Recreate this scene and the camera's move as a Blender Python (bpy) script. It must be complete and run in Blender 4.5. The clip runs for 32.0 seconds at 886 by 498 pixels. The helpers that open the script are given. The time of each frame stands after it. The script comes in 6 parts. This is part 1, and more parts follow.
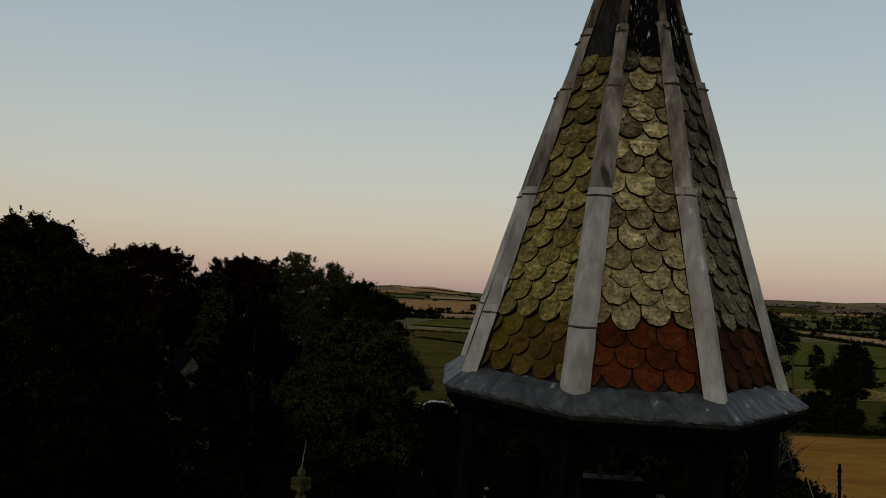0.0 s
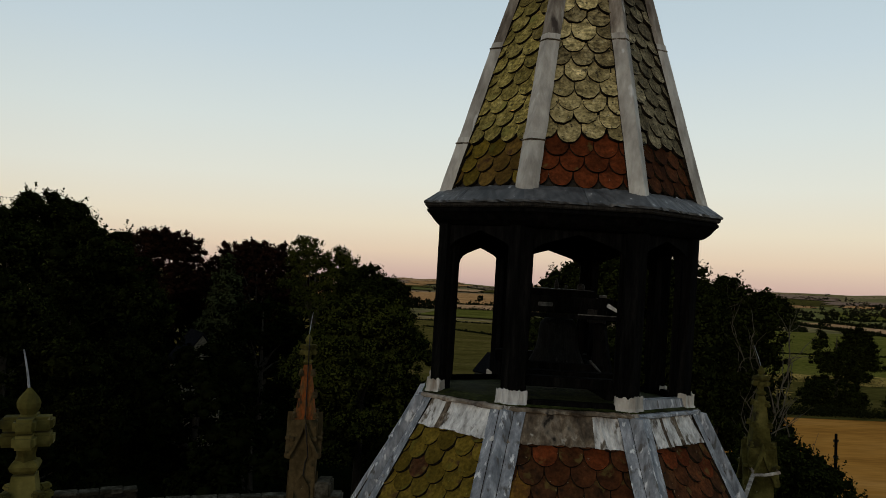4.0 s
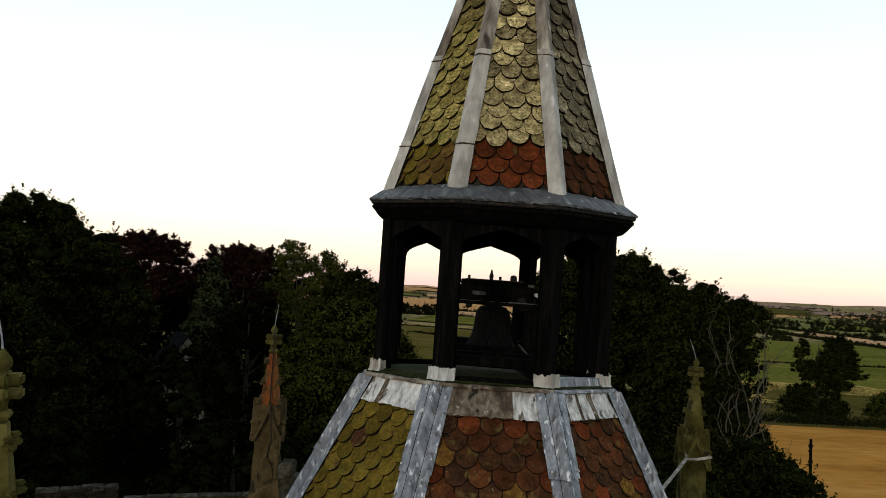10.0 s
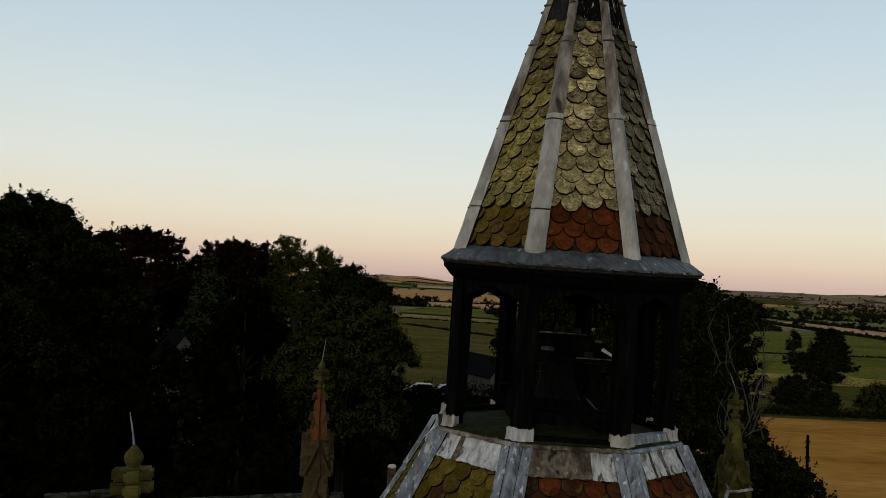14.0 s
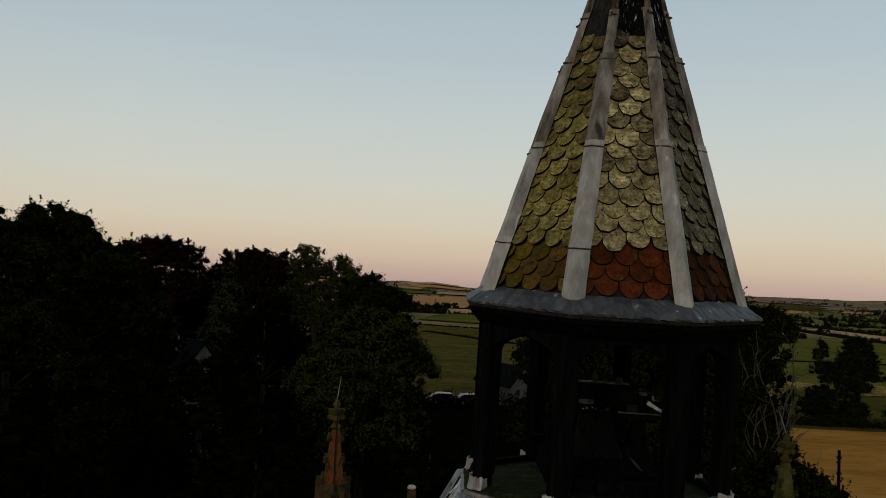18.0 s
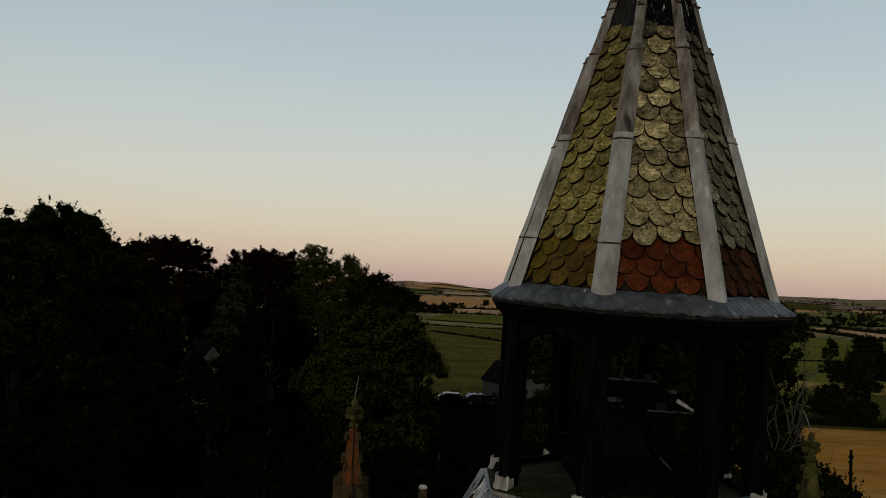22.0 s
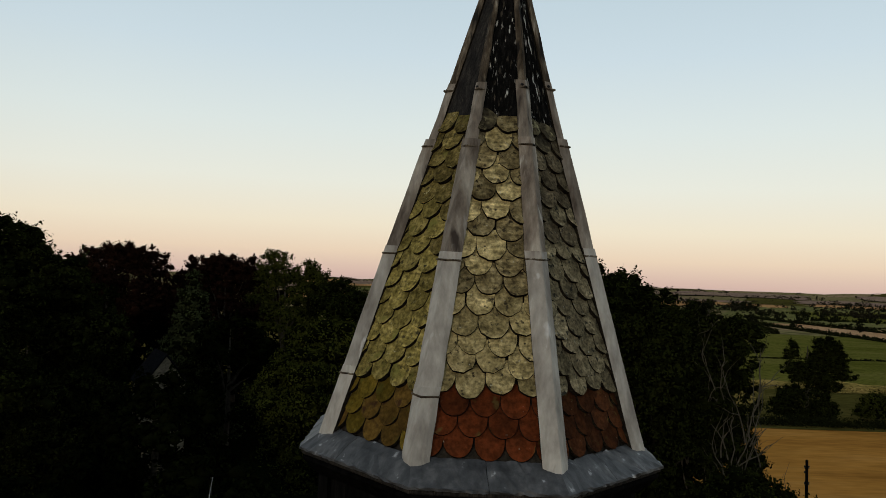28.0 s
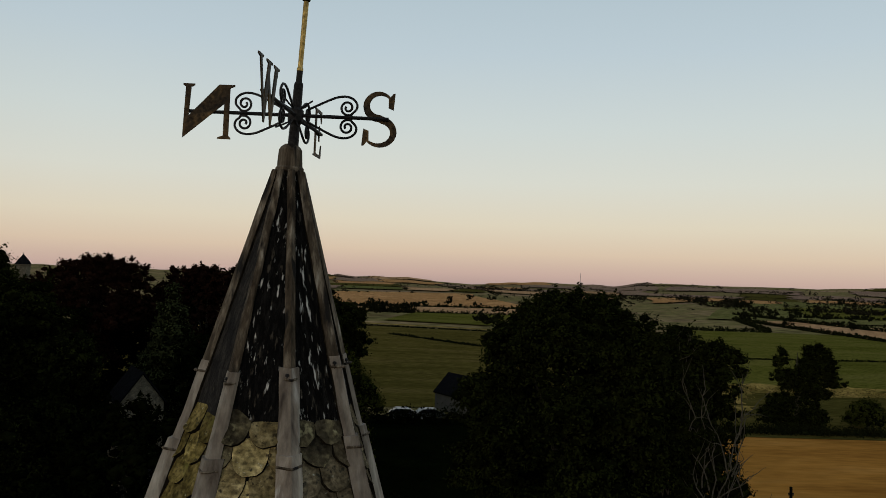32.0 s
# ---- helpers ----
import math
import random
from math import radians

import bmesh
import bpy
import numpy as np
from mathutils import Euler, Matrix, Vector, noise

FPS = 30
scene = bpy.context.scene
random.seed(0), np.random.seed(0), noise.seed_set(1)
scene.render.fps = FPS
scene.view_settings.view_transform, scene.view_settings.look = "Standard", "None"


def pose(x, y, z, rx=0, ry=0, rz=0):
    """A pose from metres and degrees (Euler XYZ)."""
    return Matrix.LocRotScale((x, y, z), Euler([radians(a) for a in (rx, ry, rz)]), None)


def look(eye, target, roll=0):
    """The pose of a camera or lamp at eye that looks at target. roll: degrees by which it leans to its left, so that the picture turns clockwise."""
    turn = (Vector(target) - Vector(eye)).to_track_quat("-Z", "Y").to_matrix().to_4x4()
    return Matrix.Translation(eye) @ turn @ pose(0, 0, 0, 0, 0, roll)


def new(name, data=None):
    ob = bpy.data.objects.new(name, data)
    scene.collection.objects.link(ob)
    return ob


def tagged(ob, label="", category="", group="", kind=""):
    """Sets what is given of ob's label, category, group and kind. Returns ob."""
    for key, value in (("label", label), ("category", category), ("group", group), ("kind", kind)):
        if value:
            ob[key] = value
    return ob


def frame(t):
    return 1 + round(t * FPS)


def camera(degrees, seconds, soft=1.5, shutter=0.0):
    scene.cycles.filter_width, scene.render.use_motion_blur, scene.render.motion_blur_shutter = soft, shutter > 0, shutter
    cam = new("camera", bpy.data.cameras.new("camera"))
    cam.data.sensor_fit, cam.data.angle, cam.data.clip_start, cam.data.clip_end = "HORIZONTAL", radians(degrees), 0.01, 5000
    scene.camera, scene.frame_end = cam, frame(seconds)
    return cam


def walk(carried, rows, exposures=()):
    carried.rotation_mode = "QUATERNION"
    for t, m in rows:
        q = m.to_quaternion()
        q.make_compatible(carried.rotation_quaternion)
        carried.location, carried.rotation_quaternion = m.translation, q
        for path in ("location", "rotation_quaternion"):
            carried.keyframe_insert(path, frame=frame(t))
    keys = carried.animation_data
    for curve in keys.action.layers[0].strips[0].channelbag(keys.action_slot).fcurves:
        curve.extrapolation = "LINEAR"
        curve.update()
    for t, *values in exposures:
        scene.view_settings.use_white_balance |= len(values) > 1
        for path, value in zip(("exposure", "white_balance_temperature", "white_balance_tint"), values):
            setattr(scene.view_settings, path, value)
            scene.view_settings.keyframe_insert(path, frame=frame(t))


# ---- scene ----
# camera and its flight: seconds, place, yaw, pitch, lean
cam = camera(60.3, 32.0, soft=0.5)
ROWS = [
    (0.0, -1.060, -5.262, 19.043, 0.88, 2.00, 2.44),
    (0.5, -1.060, -5.443, 18.906, 0.77, 1.93, 2.52),
    (1.0, -1.050, -5.591, 18.738, 0.61, 2.00, 2.45),
    (1.5, -1.029, -5.719, 18.568, 0.54, 1.91, 2.52),
    (2.0, -1.007, -5.849, 18.378, 0.76, 1.80, 2.53),
    (2.5, -0.981, -5.966, 18.223, 1.17, 1.77, 2.49),
    (3.0, -0.932, -6.081, 18.078, 1.04, 1.73, 2.51),
    (3.5, -0.872, -6.186, 17.961, 1.15, 1.71, 2.44),
    (4.0, -0.792, -6.288, 17.855, 1.42, 1.44, 2.44),
    (4.5, -0.712, -6.344, 17.770, 2.12, 1.33, 2.43),
    (6.5, -0.431, -6.247, 17.550, 2.23, 1.57, 2.52),
    (7.0, -0.376, -6.236, 17.541, 2.29, 1.88, 2.46),
    (7.5, -0.315, -6.296, 17.542, 2.20, 1.89, 2.57),
    (8.0, -0.251, -6.403, 17.564, 1.00, 2.00, 2.66),
    (8.5, -0.214, -6.543, 17.588, -0.09, 2.07, 2.84),
    (9.0, -0.227, -6.689, 17.632, -0.11, 2.04, 2.91),
    (9.5, -0.287, -6.809, 17.681, 0.16, 1.93, 2.83),
    (10.0, -0.375, -6.895, 17.747, 0.68, 1.95, 3.01),
    (10.5, -0.477, -6.965, 17.810, 0.60, 1.91, 3.10),
    (11.0, -0.612, -7.035, 17.881, 1.15, 1.87, 2.95),
    (11.5, -0.725, -7.093, 17.946, 1.51, 1.80, 2.99),
    (12.0, -0.834, -7.172, 18.016, 1.94, 1.56, 3.03),
    (12.5, -0.923, -7.211, 18.081, 2.31, 1.32, 3.00),
    (13.0, -1.002, -7.197, 18.147, 1.45, 1.34, 2.95),
    (13.5, -1.058, -7.151, 18.211, 0.28, 1.32, 2.83),
    (14.0, -1.101, -7.051, 18.287, -0.12, 1.29, 2.78),
    (14.5, -1.130, -6.951, 18.362, 0.61, 1.21, 2.67),
    (15.0, -1.151, -6.821, 18.451, 1.68, 1.12, 2.62),
    (15.5, -1.150, -6.685, 18.527, 1.67, 1.16, 2.68),
    (17.5, -1.155, -6.383, 18.573, 1.56, 1.62, 2.63),
    (18.0, -1.164, -6.384, 18.579, 1.35, 1.68, 2.69),
    (18.5, -1.171, -6.369, 18.578, 1.33, 1.70, 2.64),
    (19.0, -1.181, -6.359, 18.576, 0.88, 1.77, 2.61),
    (19.5, -1.181, -6.355, 18.577, -0.10, 1.91, 2.67),
    (20.0, -1.186, -6.338, 18.573, 0.01, 1.84, 2.69),
    (20.5, -1.205, -6.334, 18.565, 0.98, 1.75, 2.71),
    (21.0, -1.244, -6.322, 18.558, 1.71, 1.74, 2.71),
    (21.5, -1.279, -6.299, 18.551, 1.96, 1.73, 2.62),
    (22.0, -1.307, -6.271, 18.539, 1.82, 1.66, 2.53),
    (22.5, -1.298, -6.222, 18.520, 1.47, 1.72, 2.47),
    (23.0, -1.264, -6.171, 18.514, 1.59, 1.70, 2.38),
    (23.5, -1.204, -6.107, 18.525, 1.95, 1.61, 2.33),
    (24.0, -1.121, -6.027, 18.560, 2.59, 1.57, 2.23),
    (24.5, -1.034, -5.926, 18.609, 2.81, 1.59, 2.33),
    (25.0, -0.942, -5.834, 18.687, 2.44, 1.62, 2.28),
    (25.5, -0.847, -5.743, 18.772, 1.89, 1.66, 2.36),
    (27.5, -0.419, -5.374, 19.320, 0.16, 1.57, 2.13),
    (28.0, -0.276, -5.244, 19.501, -0.34, 1.54, 2.15),
    (28.5, -0.133, -5.106, 19.679, -0.92, 1.53, 2.18),
    (29.0, 0.016, -4.989, 19.877, -1.33, 1.55, 2.13),
    (29.5, 0.154, -4.849, 20.073, -1.50, 1.56, 2.10),
    (30.0, 0.296, -4.669, 20.293, -1.55, 1.51, 2.10),
    (30.5, 0.431, -4.528, 20.508, -1.14, 1.41, 2.11),
    (31.0, 0.580, -4.366, 20.744, -0.52, 1.31, 2.06),
    (31.5, 0.720, -4.203, 20.976, -0.49, 1.31, 2.14),
    (32.0, 0.879, -4.021, 21.233, -0.75, 1.28, 1.88),
]
EXPOSURES = [  # seconds, stops, white balance
    (0.0, -0.42, 6500, 10), (2.0, -0.2, 6498, 10), (3.0, -0.07, 6497, 10), (4.0, 0.06, 6496, 10), (6.5, 0.34, 6493, 10),
    (8.0, 0.53, 6491, 10), (9.0, 0.74, 6490, 10), (9.5, 0.85, 6470, 10), (10.0, 0.91, 6445, 10), (10.5, 0.87, 6420, 10), (11.0, 0.68, 6400, 10),
    (11.5, 0.50, 6360, 10), (12.0, 0.36, 6320, 10),
    (13.0, 0.25, 6320, 10), (14.0, 0.1, 6320, 10), (15.0, 0.0, 6420, 10), (18.0, -0.22, 6520, 10), (24.0, -0.22, 6520, 10),
    (25.0, -0.26, 6520, 10), (25.5, -0.2, 6520, 10), (27.5, 0.1, 6480, 10), (29.0, 0.3, 6450, 10), (30.5, 0.35, 6450, 10),
    (31.0, 0.15, 6450, 10), (32.0, -0.07, 6450, 10),
]
walk(cam, [(t, pose(x, y, z, 0, 0, yaw) @ pose(0, 0, 0, 90 + pitch) @ pose(0, 0, 0, 0, 0, lean)) for t, x, y, z, yaw, pitch, lean in ROWS], EXPOSURES)

# ---- world and light: dusk, the sun just gone down behind the camera ----
world = bpy.data.worlds.new("dusk")
scene.world = world
world.use_nodes = True
wn, wl = world.node_tree.nodes, world.node_tree.links
wn.clear()
w_out = wn.new("ShaderNodeOutputWorld")
w_bg = wn.new("ShaderNodeBackground")
w_co = wn.new("ShaderNodeTexCoord")
w_sep = wn.new("ShaderNodeSeparateXYZ")
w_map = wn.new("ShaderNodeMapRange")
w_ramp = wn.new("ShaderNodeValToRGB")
w_sky = wn.new("ShaderNodeTexSky")
w_sky.sky_type, w_sky.sun_disc = "NISHITA", False
w_sky.sun_elevation, w_sky.sun_rotation = radians(12.0), radians(206.6)
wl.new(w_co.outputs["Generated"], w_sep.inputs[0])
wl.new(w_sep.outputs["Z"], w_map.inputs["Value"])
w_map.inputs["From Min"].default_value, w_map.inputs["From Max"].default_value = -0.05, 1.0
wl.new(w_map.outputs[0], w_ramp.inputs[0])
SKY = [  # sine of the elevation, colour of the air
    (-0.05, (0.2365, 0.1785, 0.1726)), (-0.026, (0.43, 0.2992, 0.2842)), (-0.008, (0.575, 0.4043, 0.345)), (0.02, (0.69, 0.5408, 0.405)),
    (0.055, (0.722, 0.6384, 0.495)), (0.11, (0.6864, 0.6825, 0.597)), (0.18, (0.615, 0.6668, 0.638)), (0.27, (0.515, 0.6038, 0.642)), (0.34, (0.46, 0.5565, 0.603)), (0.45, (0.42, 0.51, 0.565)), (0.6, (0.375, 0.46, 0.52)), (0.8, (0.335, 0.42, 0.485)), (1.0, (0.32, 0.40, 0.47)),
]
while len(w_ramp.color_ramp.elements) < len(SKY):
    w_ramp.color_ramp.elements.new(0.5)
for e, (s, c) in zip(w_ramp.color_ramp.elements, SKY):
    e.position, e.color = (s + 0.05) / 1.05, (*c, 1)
# the sky is dimmed behind the camera to cut the light on the scene
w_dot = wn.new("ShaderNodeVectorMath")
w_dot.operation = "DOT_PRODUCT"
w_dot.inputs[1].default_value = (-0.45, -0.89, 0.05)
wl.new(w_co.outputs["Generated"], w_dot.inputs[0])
w_back_dim = wn.new("ShaderNodeMapRange")
w_back_dim.inputs["From Min"].default_value, w_back_dim.inputs["From Max"].default_value = -0.6, 1.0
w_back_dim.inputs["To Min"].default_value, w_back_dim.inputs["To Max"].default_value = 1.0, 0.62
wl.new(w_dot.outputs["Value"], w_back_dim.inputs["Value"])
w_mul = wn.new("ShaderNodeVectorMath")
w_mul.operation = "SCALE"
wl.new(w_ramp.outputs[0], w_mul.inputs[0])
wl.new(w_back_dim.outputs[0], w_mul.inputs["Scale"])
w_nis = wn.new("ShaderNodeVectorMath")
w_nis.operation = "SCALE"
w_nis.inputs["Scale"].default_value = 0.008
wl.new(w_sky.outputs[0], w_nis.inputs[0])
w_add = wn.new("ShaderNodeVectorMath")
w_add.operation = "ADD"
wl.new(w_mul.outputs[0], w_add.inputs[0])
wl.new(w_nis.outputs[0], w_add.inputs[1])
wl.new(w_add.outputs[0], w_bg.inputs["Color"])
w_bg.inputs["Strength"].default_value = 1.0
wl.new(w_bg.outputs[0], w_out.inputs[0])

sun_data = bpy.data.lights.new("afterglow", "SUN")
sun_data.energy, sun_data.angle, sun_data.color = 0.52, radians(14), (1.0, 0.86, 0.72)
sun = new("afterglow", sun_data)
sun.matrix_world = look((-8, -16, 26.3), (0, 0, 22.5))


# ---- materials ----
def material(name, colors, scale=6.0, rough=0.8, bump=0.3, bump_scale=40.0, metal=0.0, vary=0.0, island=0.0, stretch=(1, 1, 1), spots=None, coords="Object", spec=0.4, grit=(0.5, 1.45), bands=0.0):
    """colors: two or three base colours blended by noise; spots: (colour, scale, threshold) patches such as lichen; vary: spread between objects."""
    m = bpy.data.materials.new(name)
    m.use_nodes = True
    n, l = m.node_tree.nodes, m.node_tree.links
    b = n["Principled BSDF"]
    co = n.new("ShaderNodeTexCoord")
    mp = n.new("ShaderNodeMapping")
    mp.inputs["Scale"].default_value = stretch
    l.new(co.outputs[coords], mp.inputs[0])
    vec = mp.outputs[0]
    info = n.new("ShaderNodeObjectInfo")
    if vary:
        off = n.new("ShaderNodeVectorMath")
        off.operation = "MULTIPLY_ADD"
        l.new(info.outputs["Random"], off.inputs[0])
        off.inputs[1].default_value = (37.0, 19.0, 53.0)
        l.new(vec, off.inputs[2])
        vec = off.outputs[0]
    big = n.new("ShaderNodeTexNoise")
    big.inputs["Scale"].default_value, big.inputs["Detail"].default_value, big.inputs["Roughness"].default_value = scale, 6.0, 0.65
    l.new(vec, big.inputs["Vector"])
    ramp = n.new("ShaderNodeValToRGB")
    els = ramp.color_ramp.elements
    while len(els) < len(colors):
        els.new(0.5)
    for k, (e, c) in enumerate(zip(els, colors)):
        e.position = 0.33 + 0.34 * k / max(len(colors) - 1, 1)
        e.color = (*c, 1)
    l.new(big.outputs["Fac"], ramp.inputs[0])
    out = ramp.outputs[0]
    fine = n.new("ShaderNodeTexNoise")
    fine.inputs["Scale"].default_value, fine.inputs["Detail"].default_value = bump_scale, 5.0
    l.new(vec, fine.inputs["Vector"])
    grain = n.new("ShaderNodeMapRange")
    grain.inputs["From Min"].default_value, grain.inputs["From Max"].default_value = 0.3, 0.7
    grain.inputs["To Min"].default_value, grain.inputs["To Max"].default_value = grit
    l.new(fine.outputs["Fac"], grain.inputs["Value"])
    gm = n.new("ShaderNodeVectorMath")
    gm.operation = "SCALE"
    l.new(out, gm.inputs[0])
    l.new(grain.outputs[0], gm.inputs["Scale"])
    out = gm.outputs[0]
    if bands:
        # bedding lines across some of the slates
        bm_map = n.new("ShaderNodeMapping")
        bm_map.inputs["Scale"].default_value, bm_map.inputs["Rotation"].default_value = (5.0, 46.0, 20.0), (0, 0, 0.5)
        l.new(vec, bm_map.inputs[0])
        bed = n.new("ShaderNodeTexNoise")
        bed.inputs["Scale"].default_value, bed.inputs["Detail"].default_value = 1.0, 2.0
        l.new(bm_map.outputs[0], bed.inputs["Vector"])
        some = n.new("ShaderNodeMapRange")
        some.inputs["From Min"].default_value, some.inputs["From Max"].default_value = 0.35, 0.9
        some.inputs["To Min"].default_value, some.inputs["To Max"].default_value = 0.0, bands * 4
        l.new(info.outputs["Random"], some.inputs["Value"])
        amt = n.new("ShaderNodeMath")
        amt.operation = "MULTIPLY_ADD"
        mid = n.new("ShaderNodeMath")
        mid.operation = "SUBTRACT"
        l.new(bed.outputs["Fac"], mid.inputs[0])
        mid.inputs[1].default_value = 0.5
        l.new(mid.outputs[0], amt.inputs[0])
        l.new(some.outputs[0], amt.inputs[1])
        amt.inputs[2].default_value = 1.0
        lines = n.new("ShaderNodeVectorMath")
        lines.operation = "SCALE"
        l.new(out, lines.inputs[0])
        l.new(amt.outputs[0], lines.inputs["Scale"])
        out = lines.outputs[0]
    if spots:
        for colour, sc, lo in spots:
            sp = n.new("ShaderNodeTexNoise")
            sp.inputs["Scale"].default_value, sp.inputs["Detail"].default_value = sc, 4.0
            l.new(vec, sp.inputs["Vector"])
            sr = n.new("ShaderNodeMapRange")
            sr.inputs["From Min"].default_value, sr.inputs["From Max"].default_value = lo, lo + 0.09
            l.new(sp.outputs["Fac"], sr.inputs["Value"])
            mx = n.new("ShaderNodeMix")
            mx.data_type = "RGBA"
            l.new(sr.outputs[0], mx.inputs["Factor"])
            l.new(out, mx.inputs[6])
            mx.inputs[7].default_value = (*colour, 1)
            out = mx.outputs[2]
    if vary or island:
        vr = n.new("ShaderNodeMapRange")
        src = info.outputs["Random"]
        amount = vary
        if island:
            geo = n.new("ShaderNodeNewGeometry")
            src, amount = geo.outputs["Random Per Island"], island
        vr.inputs["To Min"].default_value, vr.inputs["To Max"].default_value = 1 - amount, 1 + amount
        l.new(src, vr.inputs["Value"])
        vm = n.new("ShaderNodeVectorMath")
        vm.operation = "SCALE"
        l.new(out, vm.inputs[0])
        l.new(vr.outputs[0], vm.inputs["Scale"])
        out = vm.outputs[0]
    l.new(out, b.inputs["Base Color"])
    b.inputs["Roughness"].default_value = rough
    b.inputs["Metallic"].default_value = metal
    b.inputs["Specular IOR Level"].default_value = spec
    if bump:
        bp = n.new("ShaderNodeBump")
        bp.inputs["Strength"].default_value, bp.inputs["Distance"].default_value = bump, 0.01
        l.new(fine.outputs["Fac"], bp.inputs["Height"])
        l.new(bp.outputs[0], b.inputs["Normal"])
    return m


LEAD_HIP = material("spire_hip_lead", [(0.19, 0.168, 0.142), (0.33, 0.303, 0.262), (0.46, 0.432, 0.38)], 3.2, 0.6, 0.25, 14.0, grit=(0.86, 1.14), vary=0.16, spec=0.2, stretch=(1.7, 1.7, 0.55), spots=[((0.56, 0.545, 0.52), 7.0, 0.66), ((0.17, 0.13, 0.10), 4.0, 0.62)])
LEAD = material("weathered_lead", [(0.07544, 0.0828, 0.09568), (0.1564, 0.16836, 0.18768), (0.276, 0.28704, 0.3082)], 4.5, 0.5, 0.25, 16.0, grit=(0.82, 1.18), vary=0.16, spec=0.3, stretch=(3.2, 3.2, 0.9), spots=[((0.52, 0.53, 0.54), 8.0, 0.585), ((0.06, 0.056, 0.052), 7.0, 0.585)])
LEAD_BROWN = material("stained_lead", [(0.022, 0.016, 0.010), (0.070, 0.052, 0.034), (0.20, 0.165, 0.12)], 5.0, 0.75, 0.3, 22.0, grit=(0.7, 1.3), vary=0.12, spec=0.08, stretch=(4.0, 4.0, 0.45), spots=[((0.014, 0.012, 0.010), 4.0, 0.56), ((0.30, 0.27, 0.22), 5.0, 0.66)])
LEAD_UMBER = material("umber_stained_lead", [(0.085, 0.064, 0.048), (0.21, 0.175, 0.138), (0.38, 0.34, 0.28)], 3.4, 0.7, 0.3, 16.0, grit=(0.82, 1.18), vary=0.14, spec=0.12, stretch=(2.2, 2.2, 0.5), spots=[((0.05, 0.038, 0.03), 4.0, 0.61), ((0.46, 0.43, 0.38), 5.0, 0.65)])
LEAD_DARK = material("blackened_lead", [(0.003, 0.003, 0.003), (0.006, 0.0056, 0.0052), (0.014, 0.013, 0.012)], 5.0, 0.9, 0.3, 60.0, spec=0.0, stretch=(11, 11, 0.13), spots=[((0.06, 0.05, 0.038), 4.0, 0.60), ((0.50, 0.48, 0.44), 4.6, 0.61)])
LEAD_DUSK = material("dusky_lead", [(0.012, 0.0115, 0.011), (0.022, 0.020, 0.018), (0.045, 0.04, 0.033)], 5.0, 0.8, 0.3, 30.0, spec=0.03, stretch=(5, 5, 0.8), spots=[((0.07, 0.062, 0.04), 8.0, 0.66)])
LEAD_SKIRT = material("eaves_lead", [(0.02825, 0.02809, 0.02834), (0.05381, 0.05298, 0.05313), (0.1009, 0.09831, 0.09622)], 5.0, 0.5, 0.2, 10.0, grit=(0.88, 1.12), spec=0.3, vary=0.08, stretch=(1.6, 1.6, 0.5), spots=[((0.38, 0.38, 0.38), 10.0, 0.645), ((0.02, 0.02, 0.022), 6.0, 0.63)])
LEAD_WHITE = material("lime_stained_lead", [(0.2208, 0.2116, 0.1978), (0.4232, 0.414, 0.3956), (0.6256, 0.6164, 0.5934)], 6.0, 0.75, 0.3, 22.0, grit=(0.84, 1.14), vary=0.12, spec=0.15, stretch=(2.6, 2.6, 0.55), spots=[((0.11, 0.092, 0.07), 7.0, 0.57), ((0.045, 0.036, 0.028), 5.0, 0.61)])
LEAD_STAIN = material("brown_stained_lead", [(0.030, 0.022, 0.015), (0.10, 0.076, 0.052), (0.27, 0.225, 0.17)], 6.0, 0.75, 0.3, 22.0, grit=(0.75, 1.25), spec=0.08, stretch=(1.6, 1.6, 0.8), spots=[((0.016, 0.013, 0.010), 6.0, 0.57), ((0.40, 0.37, 0.31), 9.0, 0.63)])
LEAD_MOSS = material("mossy_lead", [(0.00777, 0.0094, 0.00266), (0.01886, 0.02262, 0.00444), (0.03882, 0.04148, 0.01331)], 5.0, 0.9, 0.4, 40.0, spec=0.04, spots=[((0.012, 0.010, 0.008), 6.0, 0.60)])
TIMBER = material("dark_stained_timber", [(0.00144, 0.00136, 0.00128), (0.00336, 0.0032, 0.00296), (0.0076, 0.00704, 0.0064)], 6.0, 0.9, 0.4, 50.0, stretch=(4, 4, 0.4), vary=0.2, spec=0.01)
GREY_WOOD = material("grey_weathered_wood", [(0.0105, 0.0098, 0.0091), (0.0245, 0.0227, 0.021)], 8.0, 0.8, 0.4, 50.0, stretch=(4, 4, 0.5), spec=0.1)
# pale grey for limed boards, and for light painted along a rail
GREY_EDGE = material("pale_limed_and_lit_edge", [(0.03, 0.0288, 0.0264), (0.072, 0.069, 0.063), (0.132, 0.126, 0.114)], 12.0, 0.8, 0.3, 40.0, spec=0.05)
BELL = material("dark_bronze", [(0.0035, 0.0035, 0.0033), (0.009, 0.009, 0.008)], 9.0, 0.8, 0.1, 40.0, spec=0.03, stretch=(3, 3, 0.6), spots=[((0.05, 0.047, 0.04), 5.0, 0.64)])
IRON = material("rusted_black_iron", [(0.012, 0.012, 0.012), (0.03, 0.027, 0.025)], 10.0, 0.6, 0.2, 80.0, metal=0.3, spec=0.1)
GILT = material("worn_gilding", [(0.072, 0.06, 0.036), (0.408, 0.276, 0.084), (0.6, 0.432, 0.168)], 9.0, 0.45, 0.2, 60.0, metal=0.5, spec=0.1)
